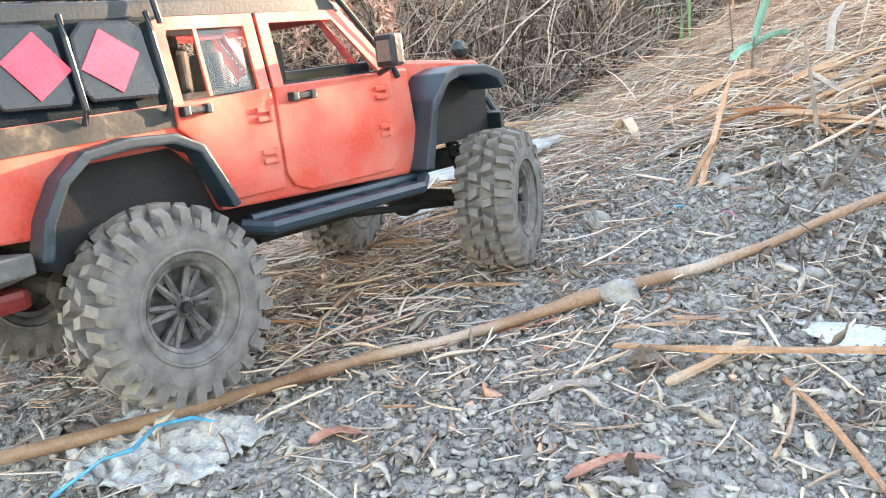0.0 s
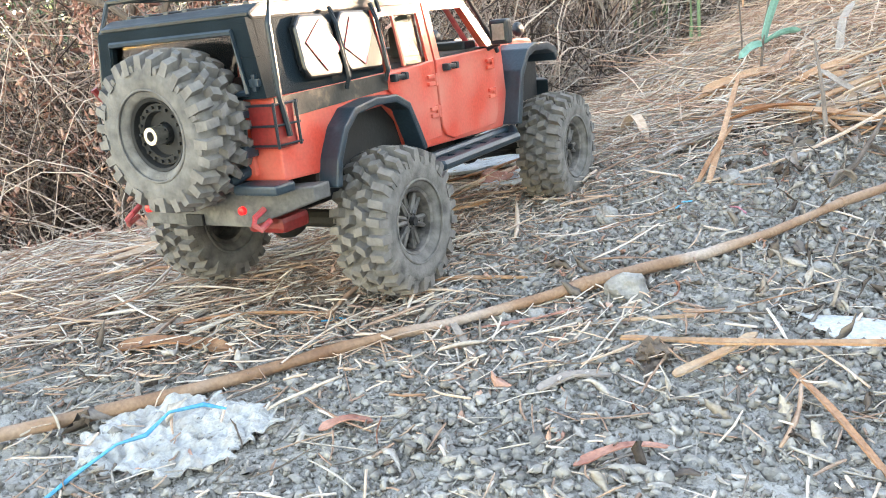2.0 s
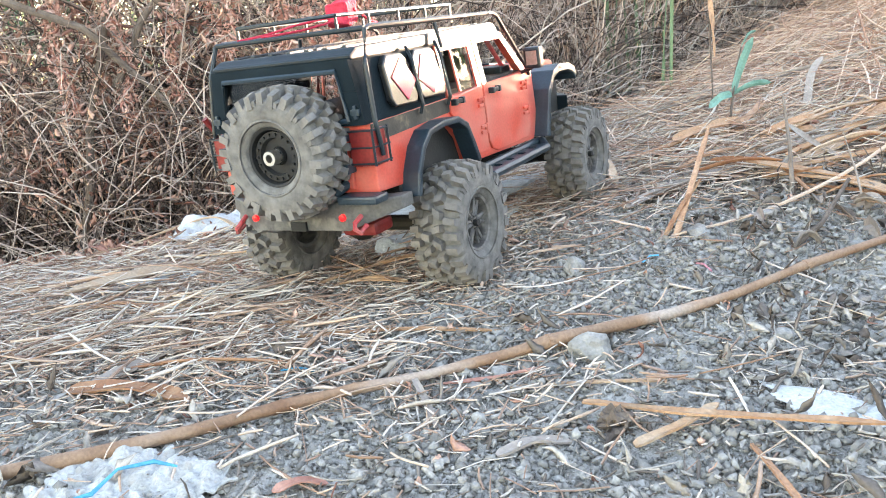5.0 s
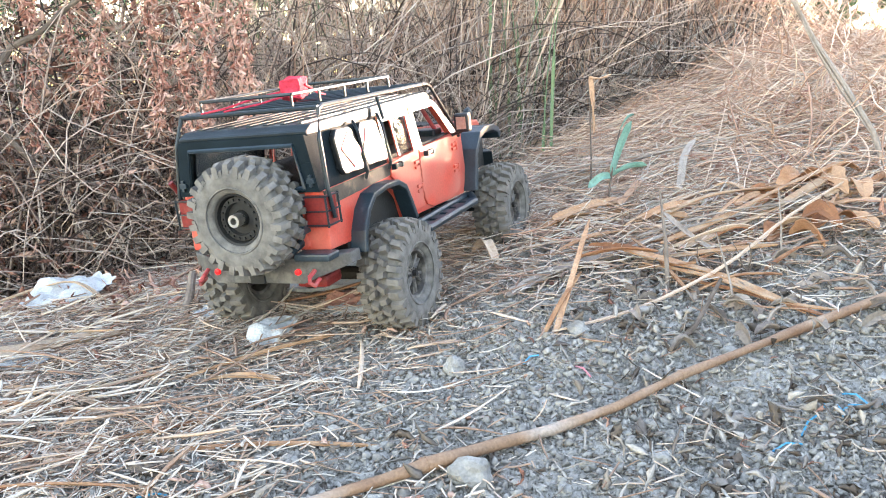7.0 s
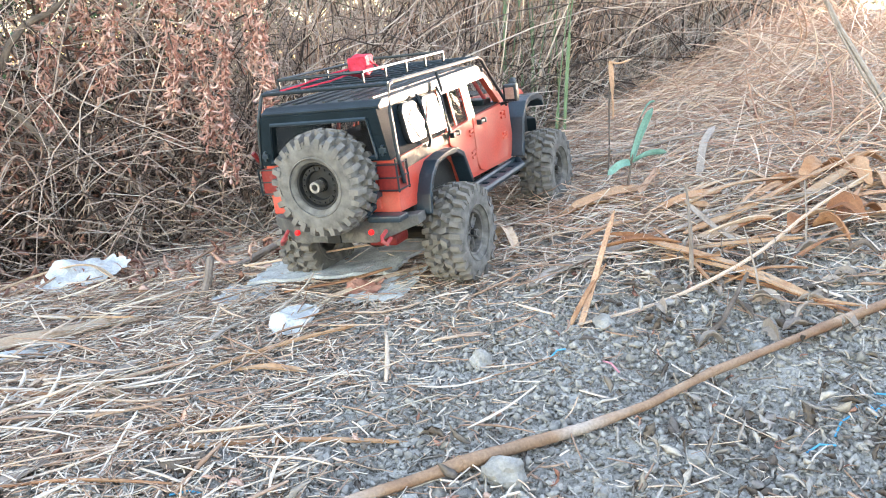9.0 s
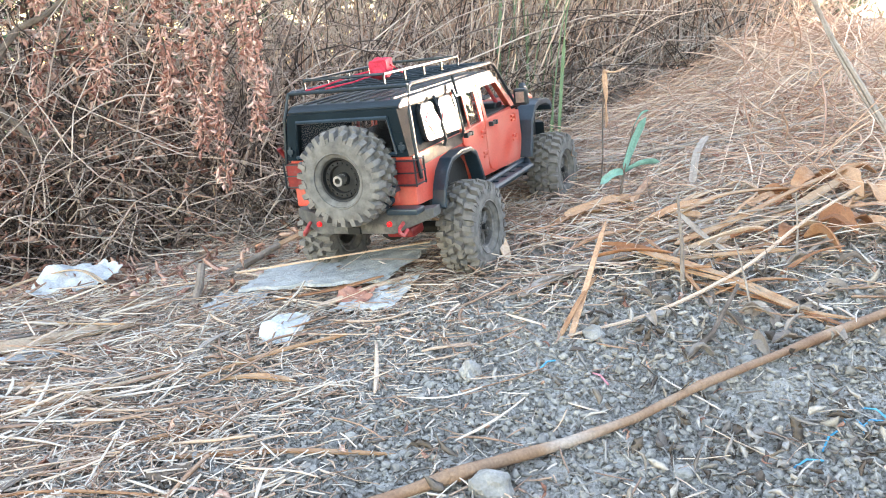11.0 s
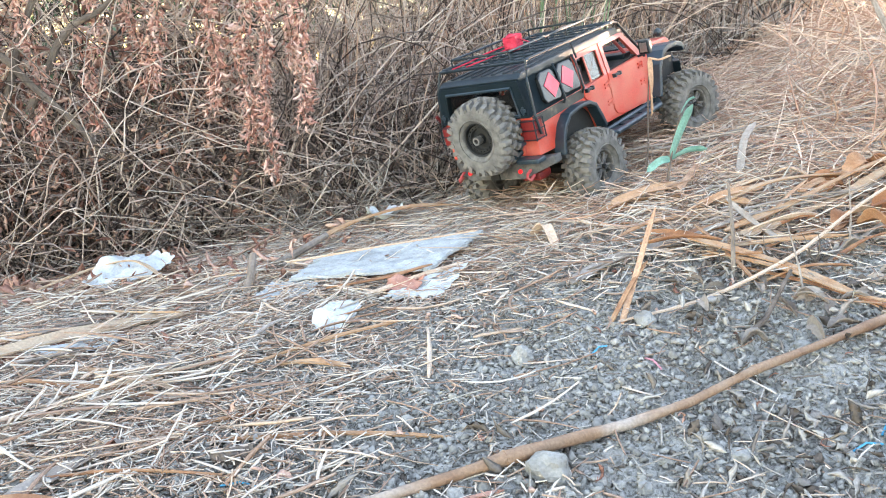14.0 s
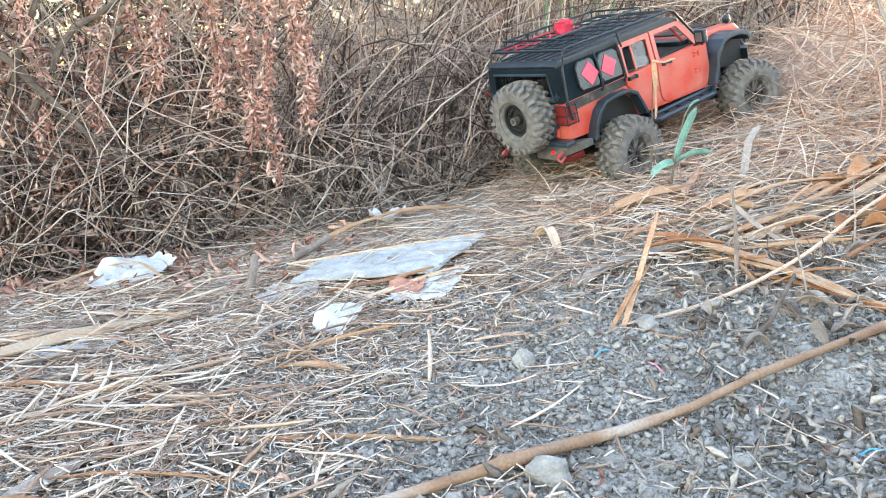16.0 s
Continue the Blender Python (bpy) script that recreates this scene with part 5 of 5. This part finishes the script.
    for k in range(90):
        y = rr.uniform(0.18, 0.85)
        x = rr.uniform(-0.15 - 0.2 * y, 0.12 + 0.42 * y)
        s = rr.uniform(0.0025, 0.0055)
        ob = new("stone", shapes[k % 6])
        ob.matrix_basis = pose(*on(x, y, s * 0.3), 0, 0, rr.uniform(0, 360)) @ Matrix.Diagonal((s, s, s, 1))
        tagged(ob, "small pale stone on gravel", "stone", "stones")
    bm = bmesh.new()
    blob(bm, on(0.050, 0.343, 0.006), (0.010, 0.009, 0.009), 0.9, 3, 4, 3.0)
    tagged(part("seed_pod", bm, M_bark), "rough dark brown seed pod", "seed pod")
    for x, y in ((-0.195, 0.45), (-0.185, 0.456), (0.245, 0.90)):
        bm = bmesh.new()
        blob(bm, on(x, y, 0.004), (0.012, 0.008, 0.007), 0.8, 3, x * 9, 2.4)
        tagged(part("clod", bm, M_bark), "dark clod of earth", "clod", "clods")


def make_blades():
    dry, cat, grp = "long dry tan leaf blade on the ground", "dry leaf", "fallen blades"
    B = lambda pts, w, mat=M_blade, label=dry, **k: strip("leaf_blade", pts, w, mat, label, cat, group=grp, **k)
    B([on(0.212, 0.862, 0.026), on(0.26, 0.82, 0.022), on(0.31, 0.765, 0.015), on(0.37, 0.70, 0.006)], 0.0052)
    B([on(0.115, 0.700, 0.004), on(0.206, 0.738, 0.008), on(0.306, 0.791, 0.024), on(0.39, 0.85, 0.05), on(0.47, 0.90, 0.07)], 0.0022, M_tan_leaf, fold=0.4)
    B([on(0.262, 0.885, 0.012), on(0.33, 0.91, 0.020), on(0.41, 0.95, 0.028), on(0.52, 1.02, 0.045)], 0.0080, label="broad split brown leaf blade on the bank")
    B([on(0.262, 0.90, 0.018), on(0.34, 0.935, 0.028), on(0.43, 0.985, 0.040), on(0.53, 1.03, 0.05)], 0.0050)
    B([on(0.118, 0.700, 0.001), on(0.137, 0.745, 0.035), on(0.163, 0.80, 0.085)], 0.0030, M_tan_leaf, label="upright bent dry leaf blade", ends=(0.5, 0.15))
    B([on(0.108, 0.700, 0.003), on(0.128, 0.73, 0.025), on(0.150, 0.76, 0.045)], 0.0024)
    B([on(0.075, 0.80, 0.006), on(0.14, 0.865, 0.012), on(0.215, 0.905, 0.010), on(0.26, 0.915, 0.012)], 0.0085, M_weathered, label="weathered grey flat stalk in the straw")
    B([on(0.09, 0.83, 0.010), on(0.16, 0.87, 0.016), on(0.23, 0.90, 0.014)], 0.006, M_weathered, label="weathered grey flat stalk in the straw")
    B([on(-0.50, 0.625, 0.012), on(-0.45, 0.692, 0.014), on(-0.414, 0.742, 0.012), on(-0.345, 0.815, 0.006)], 0.0095, label="broad flat split stalk, pale tan")
    B([on(-0.49, 0.63, 0.006), on(-0.44, 0.69, 0.006), on(-0.40, 0.74, 0.006)], 0.008, M_brown_leaf, label="brown underside of a split stalk")
    B([on(-0.335, 0.395, 0.006), on(-0.305, 0.44, 0.006), on(-0.283, 0.475, 0.006)], 0.0075, M_weathered, label="weathered grey flat stalk on soil")
    B([on(-0.22, 0.476, 0.004), on(-0.15, 0.484, 0.006), on(-0.105, 0.489, 0.005), on(-0.036, 0.497, 0.003)], 0.0024)
    B([on(-0.46, 0.589, 0.006), on(-0.365, 0.575, 0.008), on(-0.275, 0.553, 0.004)], 0.0030)
    B([on(-0.40, 0.62, 0.006), on(-0.34, 0.60, 0.01), on(-0.26, 0.56, 0.004)], 0.0026)
    B([on(-0.35, 0.392, 0.005), on(-0.30, 0.388, 0.007), on(-0.245, 0.375, 0.004)], 0.0075, label="broad pale dry leaf on the soil")
    B([on(-0.091, 0.406, 0.010), on(-0.075, 0.372, 0.008), on(-0.061, 0.339, 0.004)], 0.0026, M_weathered, label="short pale stick on gravel")
    B([on(0.03, 0.370, 0.006), on(0.095, 0.342, 0.010), on(0.20, 0.322, 0.014)], 0.0034)
    B([on(0.06, 0.32, 0.004), on(0.09, 0.335, 0.008), on(0.112, 0.352, 0.010)], 0.0034)
    B([on(0.125, 0.318, 0.006), on(0.138, 0.268, 0.010), on(0.152, 0.205, 0.006)], 0.0017, M_tan_leaf)
    B([on(-0.019, 0.306, 0.004), on(0.0, 0.322, 0.006), on(0.024, 0.326, 0.002)], 0.0042, M_weathered, label="small grey curled leaf on gravel")
    B([on(-0.02, 0.40, 0.002), on(0.04, 0.398, 0.003), on(0.085, 0.40, 0.003)], 0.0016)
    B([on(-0.07, 0.400, 0.004), on(-0.034, 0.406, 0.006), on(0.004, 0.420, 0.006)], 0.0028, M_red_leaf, ends=(0.15, 0.05), fold=0.2, thick=0.0004, label="dark red curled leaf on gravel")
    B([on(-0.145, 0.268, 0.004), on(-0.130, 0.276, 0.006), on(-0.115, 0.280, 0.002)], 0.0045, M_red_leaf, ends=(0.15, 0.05), fold=0.2, thick=0.0004, label="reddish-brown broken leaf on gravel")
    B([on(0.005, 0.226, 0.004), on(0.03, 0.239, 0.008), on(0.055, 0.246, 0.003)], 0.0035, M_red_leaf, ends=(0.15, 0.05), fold=0.2, thick=0.0004, label="reddish-brown broken leaf on gravel")
    B([on(0.03, 1.25, 0.02), on(0.10, 1.245, 0.03), on(0.19, 1.25, 0.034), on(0.30, 1.265, 0.03), on(0.42, 1.28, 0.04)], 0.0042, M_weathered, label="long pale stalk across the bank")
    B([on(0.10, 1.30, 0.03), on(0.22, 1.24, 0.045), on(0.36, 1.20, 0.05), on(0.55, 1.20, 0.06)], 0.0022, M_weathered, label="long pale stalk across the bank")
    B([on(0.335, 1.13, 0.010), on(0.350, 1.17, 0.045), on(0.372, 1.20, 0.06)], 0.0055, M_weathered, label="pale grey curled leaf standing on the bank", ends=(0.3, 0.2))
    B([on(0.17, 0.90, 0.01), on(0.25, 0.92, 0.016), on(0.33, 0.95, 0.012)], 0.0055)
    B([on(0.11, 1.02, 0.012), on(0.18, 1.05, 0.018), on(0.27, 1.06, 0.012)], 0.0065)
    B([on(0.28, 1.00, 0.02), on(0.36, 1.02, 0.03), on(0.47, 1.03, 0.02)], 0.006)
    B([on(-0.60, 0.93, 0.02), on(-0.55, 0.99, 0.03), on(-0.49, 0.98, 0.03), on(-0.44, 0.955, 0.01)], 0.0035)
    B([on(-0.20, 0.83, 0.012), on(-0.13, 0.845, 0.018), on(-0.08, 0.862, 0.024)], 0.0045)
    B([on(-0.29, 1.04, 0.012), on(-0.22, 1.13, 0.026), on(-0.14, 1.17, 0.03), on(-0.06, 1.21, 0.012)], 0.0048, label="brown split stalk below the thicket")
    B([on(0.04, 0.99, 0.008), on(0.055, 0.955, 0.03), on(0.068, 0.925, 0.008)], 0.006, M_tan_leaf)
    # more blades across the foot of the bank
    rr = random.Random(4)
    for k in range(20):
        x, y, a = rr.uniform(0.24, 0.56), rr.uniform(0.74, 1.08), rr.gauss(0.45, 0.8)
        h, ln = rr.uniform(0.006, 0.024), rr.uniform(0.025, 0.08)
        c, s = math.cos(a), math.sin(a)
        B([on(x - ln * c, y - ln * s, h * 0.5), on(x, y, h + rr.uniform(0, 0.012)), on(x + ln * c, y + ln * s, h * rr.uniform(0.5, 2.2))], rr.uniform(0.0012, 0.0040),
          rr.choice([M_blade, M_blade, M_weathered, M_tan_leaf]), up=rr.gauss(0, 0.5))
    # and on the left
    for k in range(16):
        x, y, a = rr.uniform(-0.62, -0.12), rr.uniform(0.42, 0.95), rr.gauss(0.25, 0.5)
        h, ln = rr.uniform(0.006, 0.014), rr.uniform(0.03, 0.09)
        c, s = math.cos(a), math.sin(a)
        B([on(x - ln * c, y - ln * s, h * 0.5), on(x, y, h), on(x + ln * c, y + ln * s, h * rr.uniform(0.4, 1.4))], rr.uniform(0.0012, 0.0032),
          rr.choice([M_blade, M_weathered, M_tan_leaf]), up=rr.gauss(0, 0.4))
    # short stub that stands in the straw
    bm = bmesh.new()
    tube(bm, [on(-0.305, 0.868, 0.004), on(-0.303, 0.885, 0.022), on(-0.305, 0.905, 0.042)], [0.0058, 0.0052, 0.0046], 9)
    tagged(part("stalk_stub", bm, M_weathered), "short grey broken stalk", "stalk")
    bm = bmesh.new()
    tube(bm, [on(-0.30, 0.99, 0.008), on(-0.265, 1.03, 0.022), on(-0.245, 1.06, 0.03)], [0.006, 0.005, 0.0045], 9)
    tagged(part("stalk_stub", bm, M_weathered), "short grey broken stalk", "stalk")
    # thin upright stems
    for base, tip, r in (((0.248, 0.797), (0.240, 0.815, 0.105), 0.0028), ((0.382, 0.84), (0.378, 0.85, 0.085), 0.0014), ((0.300, 0.72), (0.285, 0.755, 0.075), 0.0014)):
        bm = bmesh.new()
        a = Vector(on(*base, -0.003))
        b = Vector((tip[0], tip[1], float(lie(tip[0], tip[1])) + tip[2]))
        tube(bm, [a, a.lerp(b, 0.5) + Vector((0.002, 0, 0)), b], [r, r * 0.8, r * 0.4], 7)
        tagged(part("dead_stem", bm, M_weathered), "thin upright dead stem", "stem", "upright stems")
    # leaning stalk on the bank
    bm = bmesh.new()
    tube(bm, [(0.60, 1.06, float(lie(0.60, 1.06))), (0.575, 1.07, 0.27), (0.54, 1.085, 0.33), (0.50, 1.095, 0.39), (0.46, 1.10, 0.46), (0.42, 1.10, 0.56)],
         [0.0045, 0.0042, 0.004, 0.0036, 0.003, 0.002], 8)
    stalk = tagged(part("leaning_stalk", bm, M_weathered), "tall pale stalk leaning over the bank", "stalk")
    strip("leaf", [(0.47, 1.10, 0.45), (0.49, 1.095, 0.40), (0.53, 1.085, 0.33), (0.57, 1.07, 0.27)], 0.005, M_weathered, "", "", parent=stalk)
    # pile of brown leaves
    for k, (x, y, h, a, ln, w) in enumerate([
            (0.42, 1.006, 0.010, 0.3, 0.024, 0.012), (0.468, 1.056, 0.016, 1.2, 0.030, 0.014), (0.492, 1.041, 0.020, 2.2, 0.028, 0.013), (0.396, 0.908, 0.012, 4.0, 0.026, 0.012),
            (0.475, 0.945, 0.020, 0.9, 0.030, 0.014), (0.42, 0.869, 0.016, 1.9, 0.030, 0.013), (0.461, 0.893, 0.024, 0.4, 0.032, 0.015), (0.416, 1.032, 0.012, 2.8, 0.024, 0.011),
            (0.50, 1.00, 0.030, 5.0, 0.028, 0.014), (0.52, 0.97, 0.030, 1.4, 0.030, 0.013), (0.45, 1.02, 0.032, 3.7, 0.024, 0.012), (0.44, 0.88, 0.034, 5.4, 0.024, 0.012),
            (0.53, 1.05, 0.024, 0.2, 0.030, 0.013), (0.49, 0.90, 0.012, 2.4, 0.024, 0.012)]):
        c, s = math.cos(a), math.sin(a)
        strip("fallen_leaf", [on(x - ln * c, y - ln * s, h), on(x, y, h + 0.012), on(x + ln * c, y + ln * s, h - 0.004)], w * 0.82, M_pile_leaf,
              "broad curled brown leaf in a pile", "leaf", fold=0.5, ends=(0.12, 0.06), up=0.7 * math.sin(k * 2.1), group="fallen leaves", n=13, leafy=True)
    # crumpled grey leaves and orange-brown blades in the heap at the foot of the bank
    rr = random.Random(23)
    for k in range(34):
        x, y, a = rr.uniform(0.20, 0.44), rr.uniform(0.64, 0.86), rr.uniform(0, 6.28)
        c, s, ln, h = math.cos(a), math.sin(a), rr.uniform(0.009, 0.020), rr.uniform(0.003, 0.010)
        strip("fallen_leaf", [on(x - ln * c, y - ln * s, h), on(x, y, h + rr.uniform(0.002, 0.010)), on(x + ln * c, y + ln * s, h)], rr.uniform(0.003, 0.0065), rr.choice([M_weathered, M_weathered, M_straw_grey, M_bark]),
              "crumpled grey dead leaf on the gravel", "leaf", fold=0.7, ends=(0.15, 0.1), up=rr.gauss(0, 0.6), group="fallen leaves", n=9, leafy=True)
    for k in range(26):
        x, y, a = rr.uniform(0.15, 0.58), rr.uniform(0.86, 1.12), rr.gauss(0.4, 0.5)
        c, s, ln, h = math.cos(a), math.sin(a), rr.uniform(0.02, 0.06), rr.uniform(0.010, 0.028)
        B([on(x - ln * c, y - ln * s, h), on(x, y, h + rr.uniform(0, 0.008)), on(x + ln * c, y + ln * s, h)], rr.uniform(0.0018, 0.0055), rr.choice([M_blade, M_pile_leaf, M_pile_leaf, M_tan_leaf]),
          label="orange-brown dry leaf blade on the bank", up=rr.gauss(0, 0.6))
    for pts, w in (([on(0.225, 0.90, 0.020), on(0.30, 0.925, 0.026), on(0.40, 0.95, 0.030), on(0.50, 0.985, 0.030)], 0.0030), ([on(0.235, 0.915, 0.026), on(0.33, 0.94, 0.034), on(0.45, 0.955, 0.034)], 0.0018)):
        B(pts, w, M_weathered, label="long grey split stalk across the heap")
    for pts in ([on(0.230, 0.846, 0.016), on(0.29, 0.775, 0.018), on(0.345, 0.722, 0.012), on(0.40, 0.70, 0.010)], [on(0.255, 0.812, 0.010), on(0.32, 0.742, 0.012), on(0.385, 0.69, 0.006)]):
        B(pts, 0.0024, M_blade, label="orange-brown split blade crossing the heap")
    # dark curled weed stems among the blades
    rr = random.Random(9)
    for x, y in ((0.262, 0.995), (0.318, 0.80), (0.300, 0.83), (0.335, 0.815)):
        weed = empty("curled_weed", "dark dead weed with curled stems", "weed", "dead weeds")
        for k in range(7):
            q = [Vector(on(x + rr.gauss(0, 0.006), y + rr.gauss(0, 0.006), 0.0))]
            d = Vector((rr.gauss(0, 0.5), rr.gauss(0, 0.5), 1)).normalized()
            turn = Vector((rr.gauss(0, 1), rr.gauss(0, 1), rr.gauss(0, 1)))
            for _ in range(7):
                q.append(q[-1] + d * 0.006)
                d = (d + turn.cross(d) * 0.35).normalized()
            bm = bmesh.new()
            tube(bm, q, [0.0011 * (1 - 0.08 * i) for i in range(8)], 5)
            part("stem", bm, M_bark, weed)
    bm = bmesh.new()
    tube(bm, [on(0.218, 0.649, 0.004), on(0.249, 0.681, 0.012), on(0.27, 0.712, 0.024), on(0.288, 0.741, 0.030)], [0.0030, 0.0026, 0.0022, 0.0018], 7)
    tagged(part("twig", bm, M_bark), "bent dark brown twig on gravel", "twig")


def make_plants():
    # small green plant
    plant = empty("green_plant", "small plant with narrow blue-green leaves on the bank", "plant")
    bm = bmesh.new()
    b = on(0.223, 1.07, -0.004)
    tube(bm, [b, (0.226, 1.075, b[2] + 0.045), (0.232, 1.08, b[2] + 0.095), (0.240, 1.082, b[2] + 0.13)], [0.002, 0.0018, 0.0015, 0.001], 7)
    part("stem", bm, M_bark, plant)
    j = Vector((0.229, 1.078, b[2] + 0.068))
    for tip, w, start in (((0.255, 1.08, b[2] + 0.142), 0.0058, j), ((0.196, 1.068, b[2] + 0.052), 0.0050, j), ((0.282, 1.10, b[2] + 0.080), 0.0042, j),
                          ((0.262, 1.10, b[2] + 0.150), 0.0020, Vector((0.240, 1.082, b[2] + 0.13)))):
        q = start.lerp(Vector(tip), 0.5) + Vector((0, 0, 0.006))
        strip("leaf", [start, q, tip], w, M_green, "", "", thick=0.0004, fold=0.25, parent=plant, ends=(0.12, 0.05), up=1.15)
    # stem with a withered orange leaf
    stem = empty("withered_plant", "withered stem with a dry orange leaf", "plant")
    b = on(0.217, 1.20, -0.004)
    bm = bmesh.new()
    tube(bm, [b, (0.218, 1.20, b[2] + 0.06), (0.215, 1.20, b[2] + 0.125), (0.214, 1.20, b[2] + 0.19)], [0.0015, 0.0013, 0.0012, 0.0010], 7)
    part("stem", bm, M_bark, stem)
    strip("leaf", [(0.214, 1.20, b[2] + 0.19), (0.217, 1.195, b[2] + 0.15), (0.220, 1.195, b[2] + 0.105)], 0.0038, M_tan_leaf, "", "", parent=stem)
    strip("leaf", [(0.214, 1.20, b[2] + 0.188), (0.228, 1.195, b[2] + 0.186), (0.245, 1.20, b[2] + 0.192)], 0.0028, M_tan_leaf, "", "", parent=stem)
    # green reeds
    for k in range(11):
        x, y = 0.075 + 0.012 * k + 0.008 * math.sin(k * 5), 1.64 + 0.03 * math.sin(k * 3)
        z = float(lie(x, y))
        h = 0.38 + 0.12 * math.sin(k * 2.3)
        lean = 0.07 * math.sin(k * 1.9)
        strip("reed", [(x, y, z - 0.01), (x + lean * 0.2, y, z + h * 0.4), (x + lean * 0.6, y, z + h * 0.8), (x + lean * 1.2, y, z + h)], 0.0032, M_reed,
              "tall green reed behind the dry brush", "reed", thick=0.0006, ends=(0.6, 0.1), group="green reeds")
    # bare branches of the bush
    for pts, r in (([(-0.76, 1.08, 0.0), (-0.735, 1.09, 0.20), (-0.70, 1.10, 0.33), (-0.67, 1.11, 0.42), (-0.61, 1.13, 0.55)], 0.0075),
                   ([(-0.83, 1.05, 0.42), (-0.70, 1.06, 0.372), (-0.64, 1.09, 0.295), (-0.60, 1.12, 0.235), (-0.56, 1.16, 0.19)], 0.0065),
                   ([(-0.68, 1.10, 0.28), (-0.645, 1.12, 0.365), (-0.62, 1.13, 0.405), (-0.57, 1.14, 0.43), (-0.50, 1.15, 0.49), (-0.36, 1.17, 0.565), (-0.22, 1.18, 0.59)], 0.0062),
                   ([(-0.60, 1.29, 0.02), (-0.55, 1.28, 0.16), (-0.535, 1.25, 0.24), (-0.555, 1.24, 0.31)], 0.003)):
        bm = bmesh.new()
        line = []
        for a, c in zip(pts, pts[1:]):
            a, c = Vector(a), Vector(c)
            for f in (0, 0.33, 0.66):
                q = a.lerp(c, f)
                line.append(q + Vector((noise.noise(q * 20), noise.noise(q * 20 + Vector((5, 0, 0))), noise.noise(q * 20 + Vector((0, 5, 0))))) * 0.008)
        line.append(Vector(pts[-1]))
        tube(bm, line, [r * (1 - 0.6 * i / len(line)) for i in range(len(line))], 8)
        tagged(part("bare_branch", bm, M_bark), "bare dark brown branch in the thicket", "branch", "bare branches")
    # hanging vines of withered leaves
    for x, y, low, n in ((-0.545, 1.17, 0.30, 130), (-0.50, 1.16, 0.33, 110), (-0.425, 1.17, 0.275, 170), (-0.375, 1.17, 0.235, 200), (-0.350, 1.17, 0.185, 180), (-0.290, 1.18, 0.255, 170),
                         (-0.60, 1.14, 0.26, 160), (-0.67, 1.10, 0.22, 160), (-0.32, 1.19, 0.34, 90), (-0.76, 1.08, 0.24, 180)):
        high = 0.60
        zs = np.linspace(high, low, 12)
        bm = bmesh.new()
        wob = [Vector((x + 0.008 * math.sin(z * 31 + x * 50) + 0.03 * (high - z) * math.sin(x * 90), y + 0.006 * math.cos(z * 27 + x * 40), z)) for z in zs]
        tube(bm, wob, 0.0011, 5)
        vine = tagged(part("hanging_vine", bm, M_bark), "hanging vine of withered reddish-brown leaves", "vine", "hanging vines")
        n = int(n * 2.1)
        u = RNG.random(n) ** 0.8
        i = np.minimum((u * 11).astype(int), 10)
        f = (u * 11 - i)[:, None]
        w = np.array([v[:] for v in wob])
        pts = w[i] * (1 - f) + w[i + 1] * f + RNG.normal(0, 0.006, (n, 3))
        tagged(cloud("withered_foliage", *leaf_bits(pts, (0.008, 0.022), (0.0011, 0.0036), 1.8, hang=1.1), M_vine_leaf, vine), kind="stuff")


CANE = make_pole()
make_scraps()
make_blades()
make_plants()
make_cover()
make_brush()


# ---- what moves ----
def motions():
    # the rear wheel holds the cane down, then lets it spring back
    walk(CANE, [(0.0, pose(0, -0.020, -0.001)), (0.15, pose(0, -0.010, -0.0005)), (0.35, pose(0, 0, 0)), (1.0, pose(0, 0, 0)), (16.0, pose(0, 0, 0))])
    walk(CAR, [(t, pose(x, y, z, a, b, c)) for t, x, y, z, a, b, c in DRIVE])
    times, gone = [DRIVE[0][0]], [0.0]
    for p, q in zip(DRIVE, DRIVE[1:]):
        step = math.dist(p[1:3], q[1:3]) * (1.25 if q[0] > 12 else 1.0)
        cuts = max(1, math.ceil((q[0] - p[0]) / 0.6))
        for k in range(1, cuts + 1):
            times.append(p[0] + (q[0] - p[0]) * k / cuts)
            gone.append(gone[-1] + step / cuts)
    for wheel, x, y in WHEELS:
        rows = []
        for t, d in zip(times, gone):
            steer = 20 * float(smooth_step(1.6, 0.2, t)) - 14 * float(smooth_step(12.5, 14.0, t)) if x > 0.1 else 0
            rows.append((t, pose(x, y, 0, 0, math.degrees(d / RADIUS), steer)))
        walk(wheel, rows)


motions()
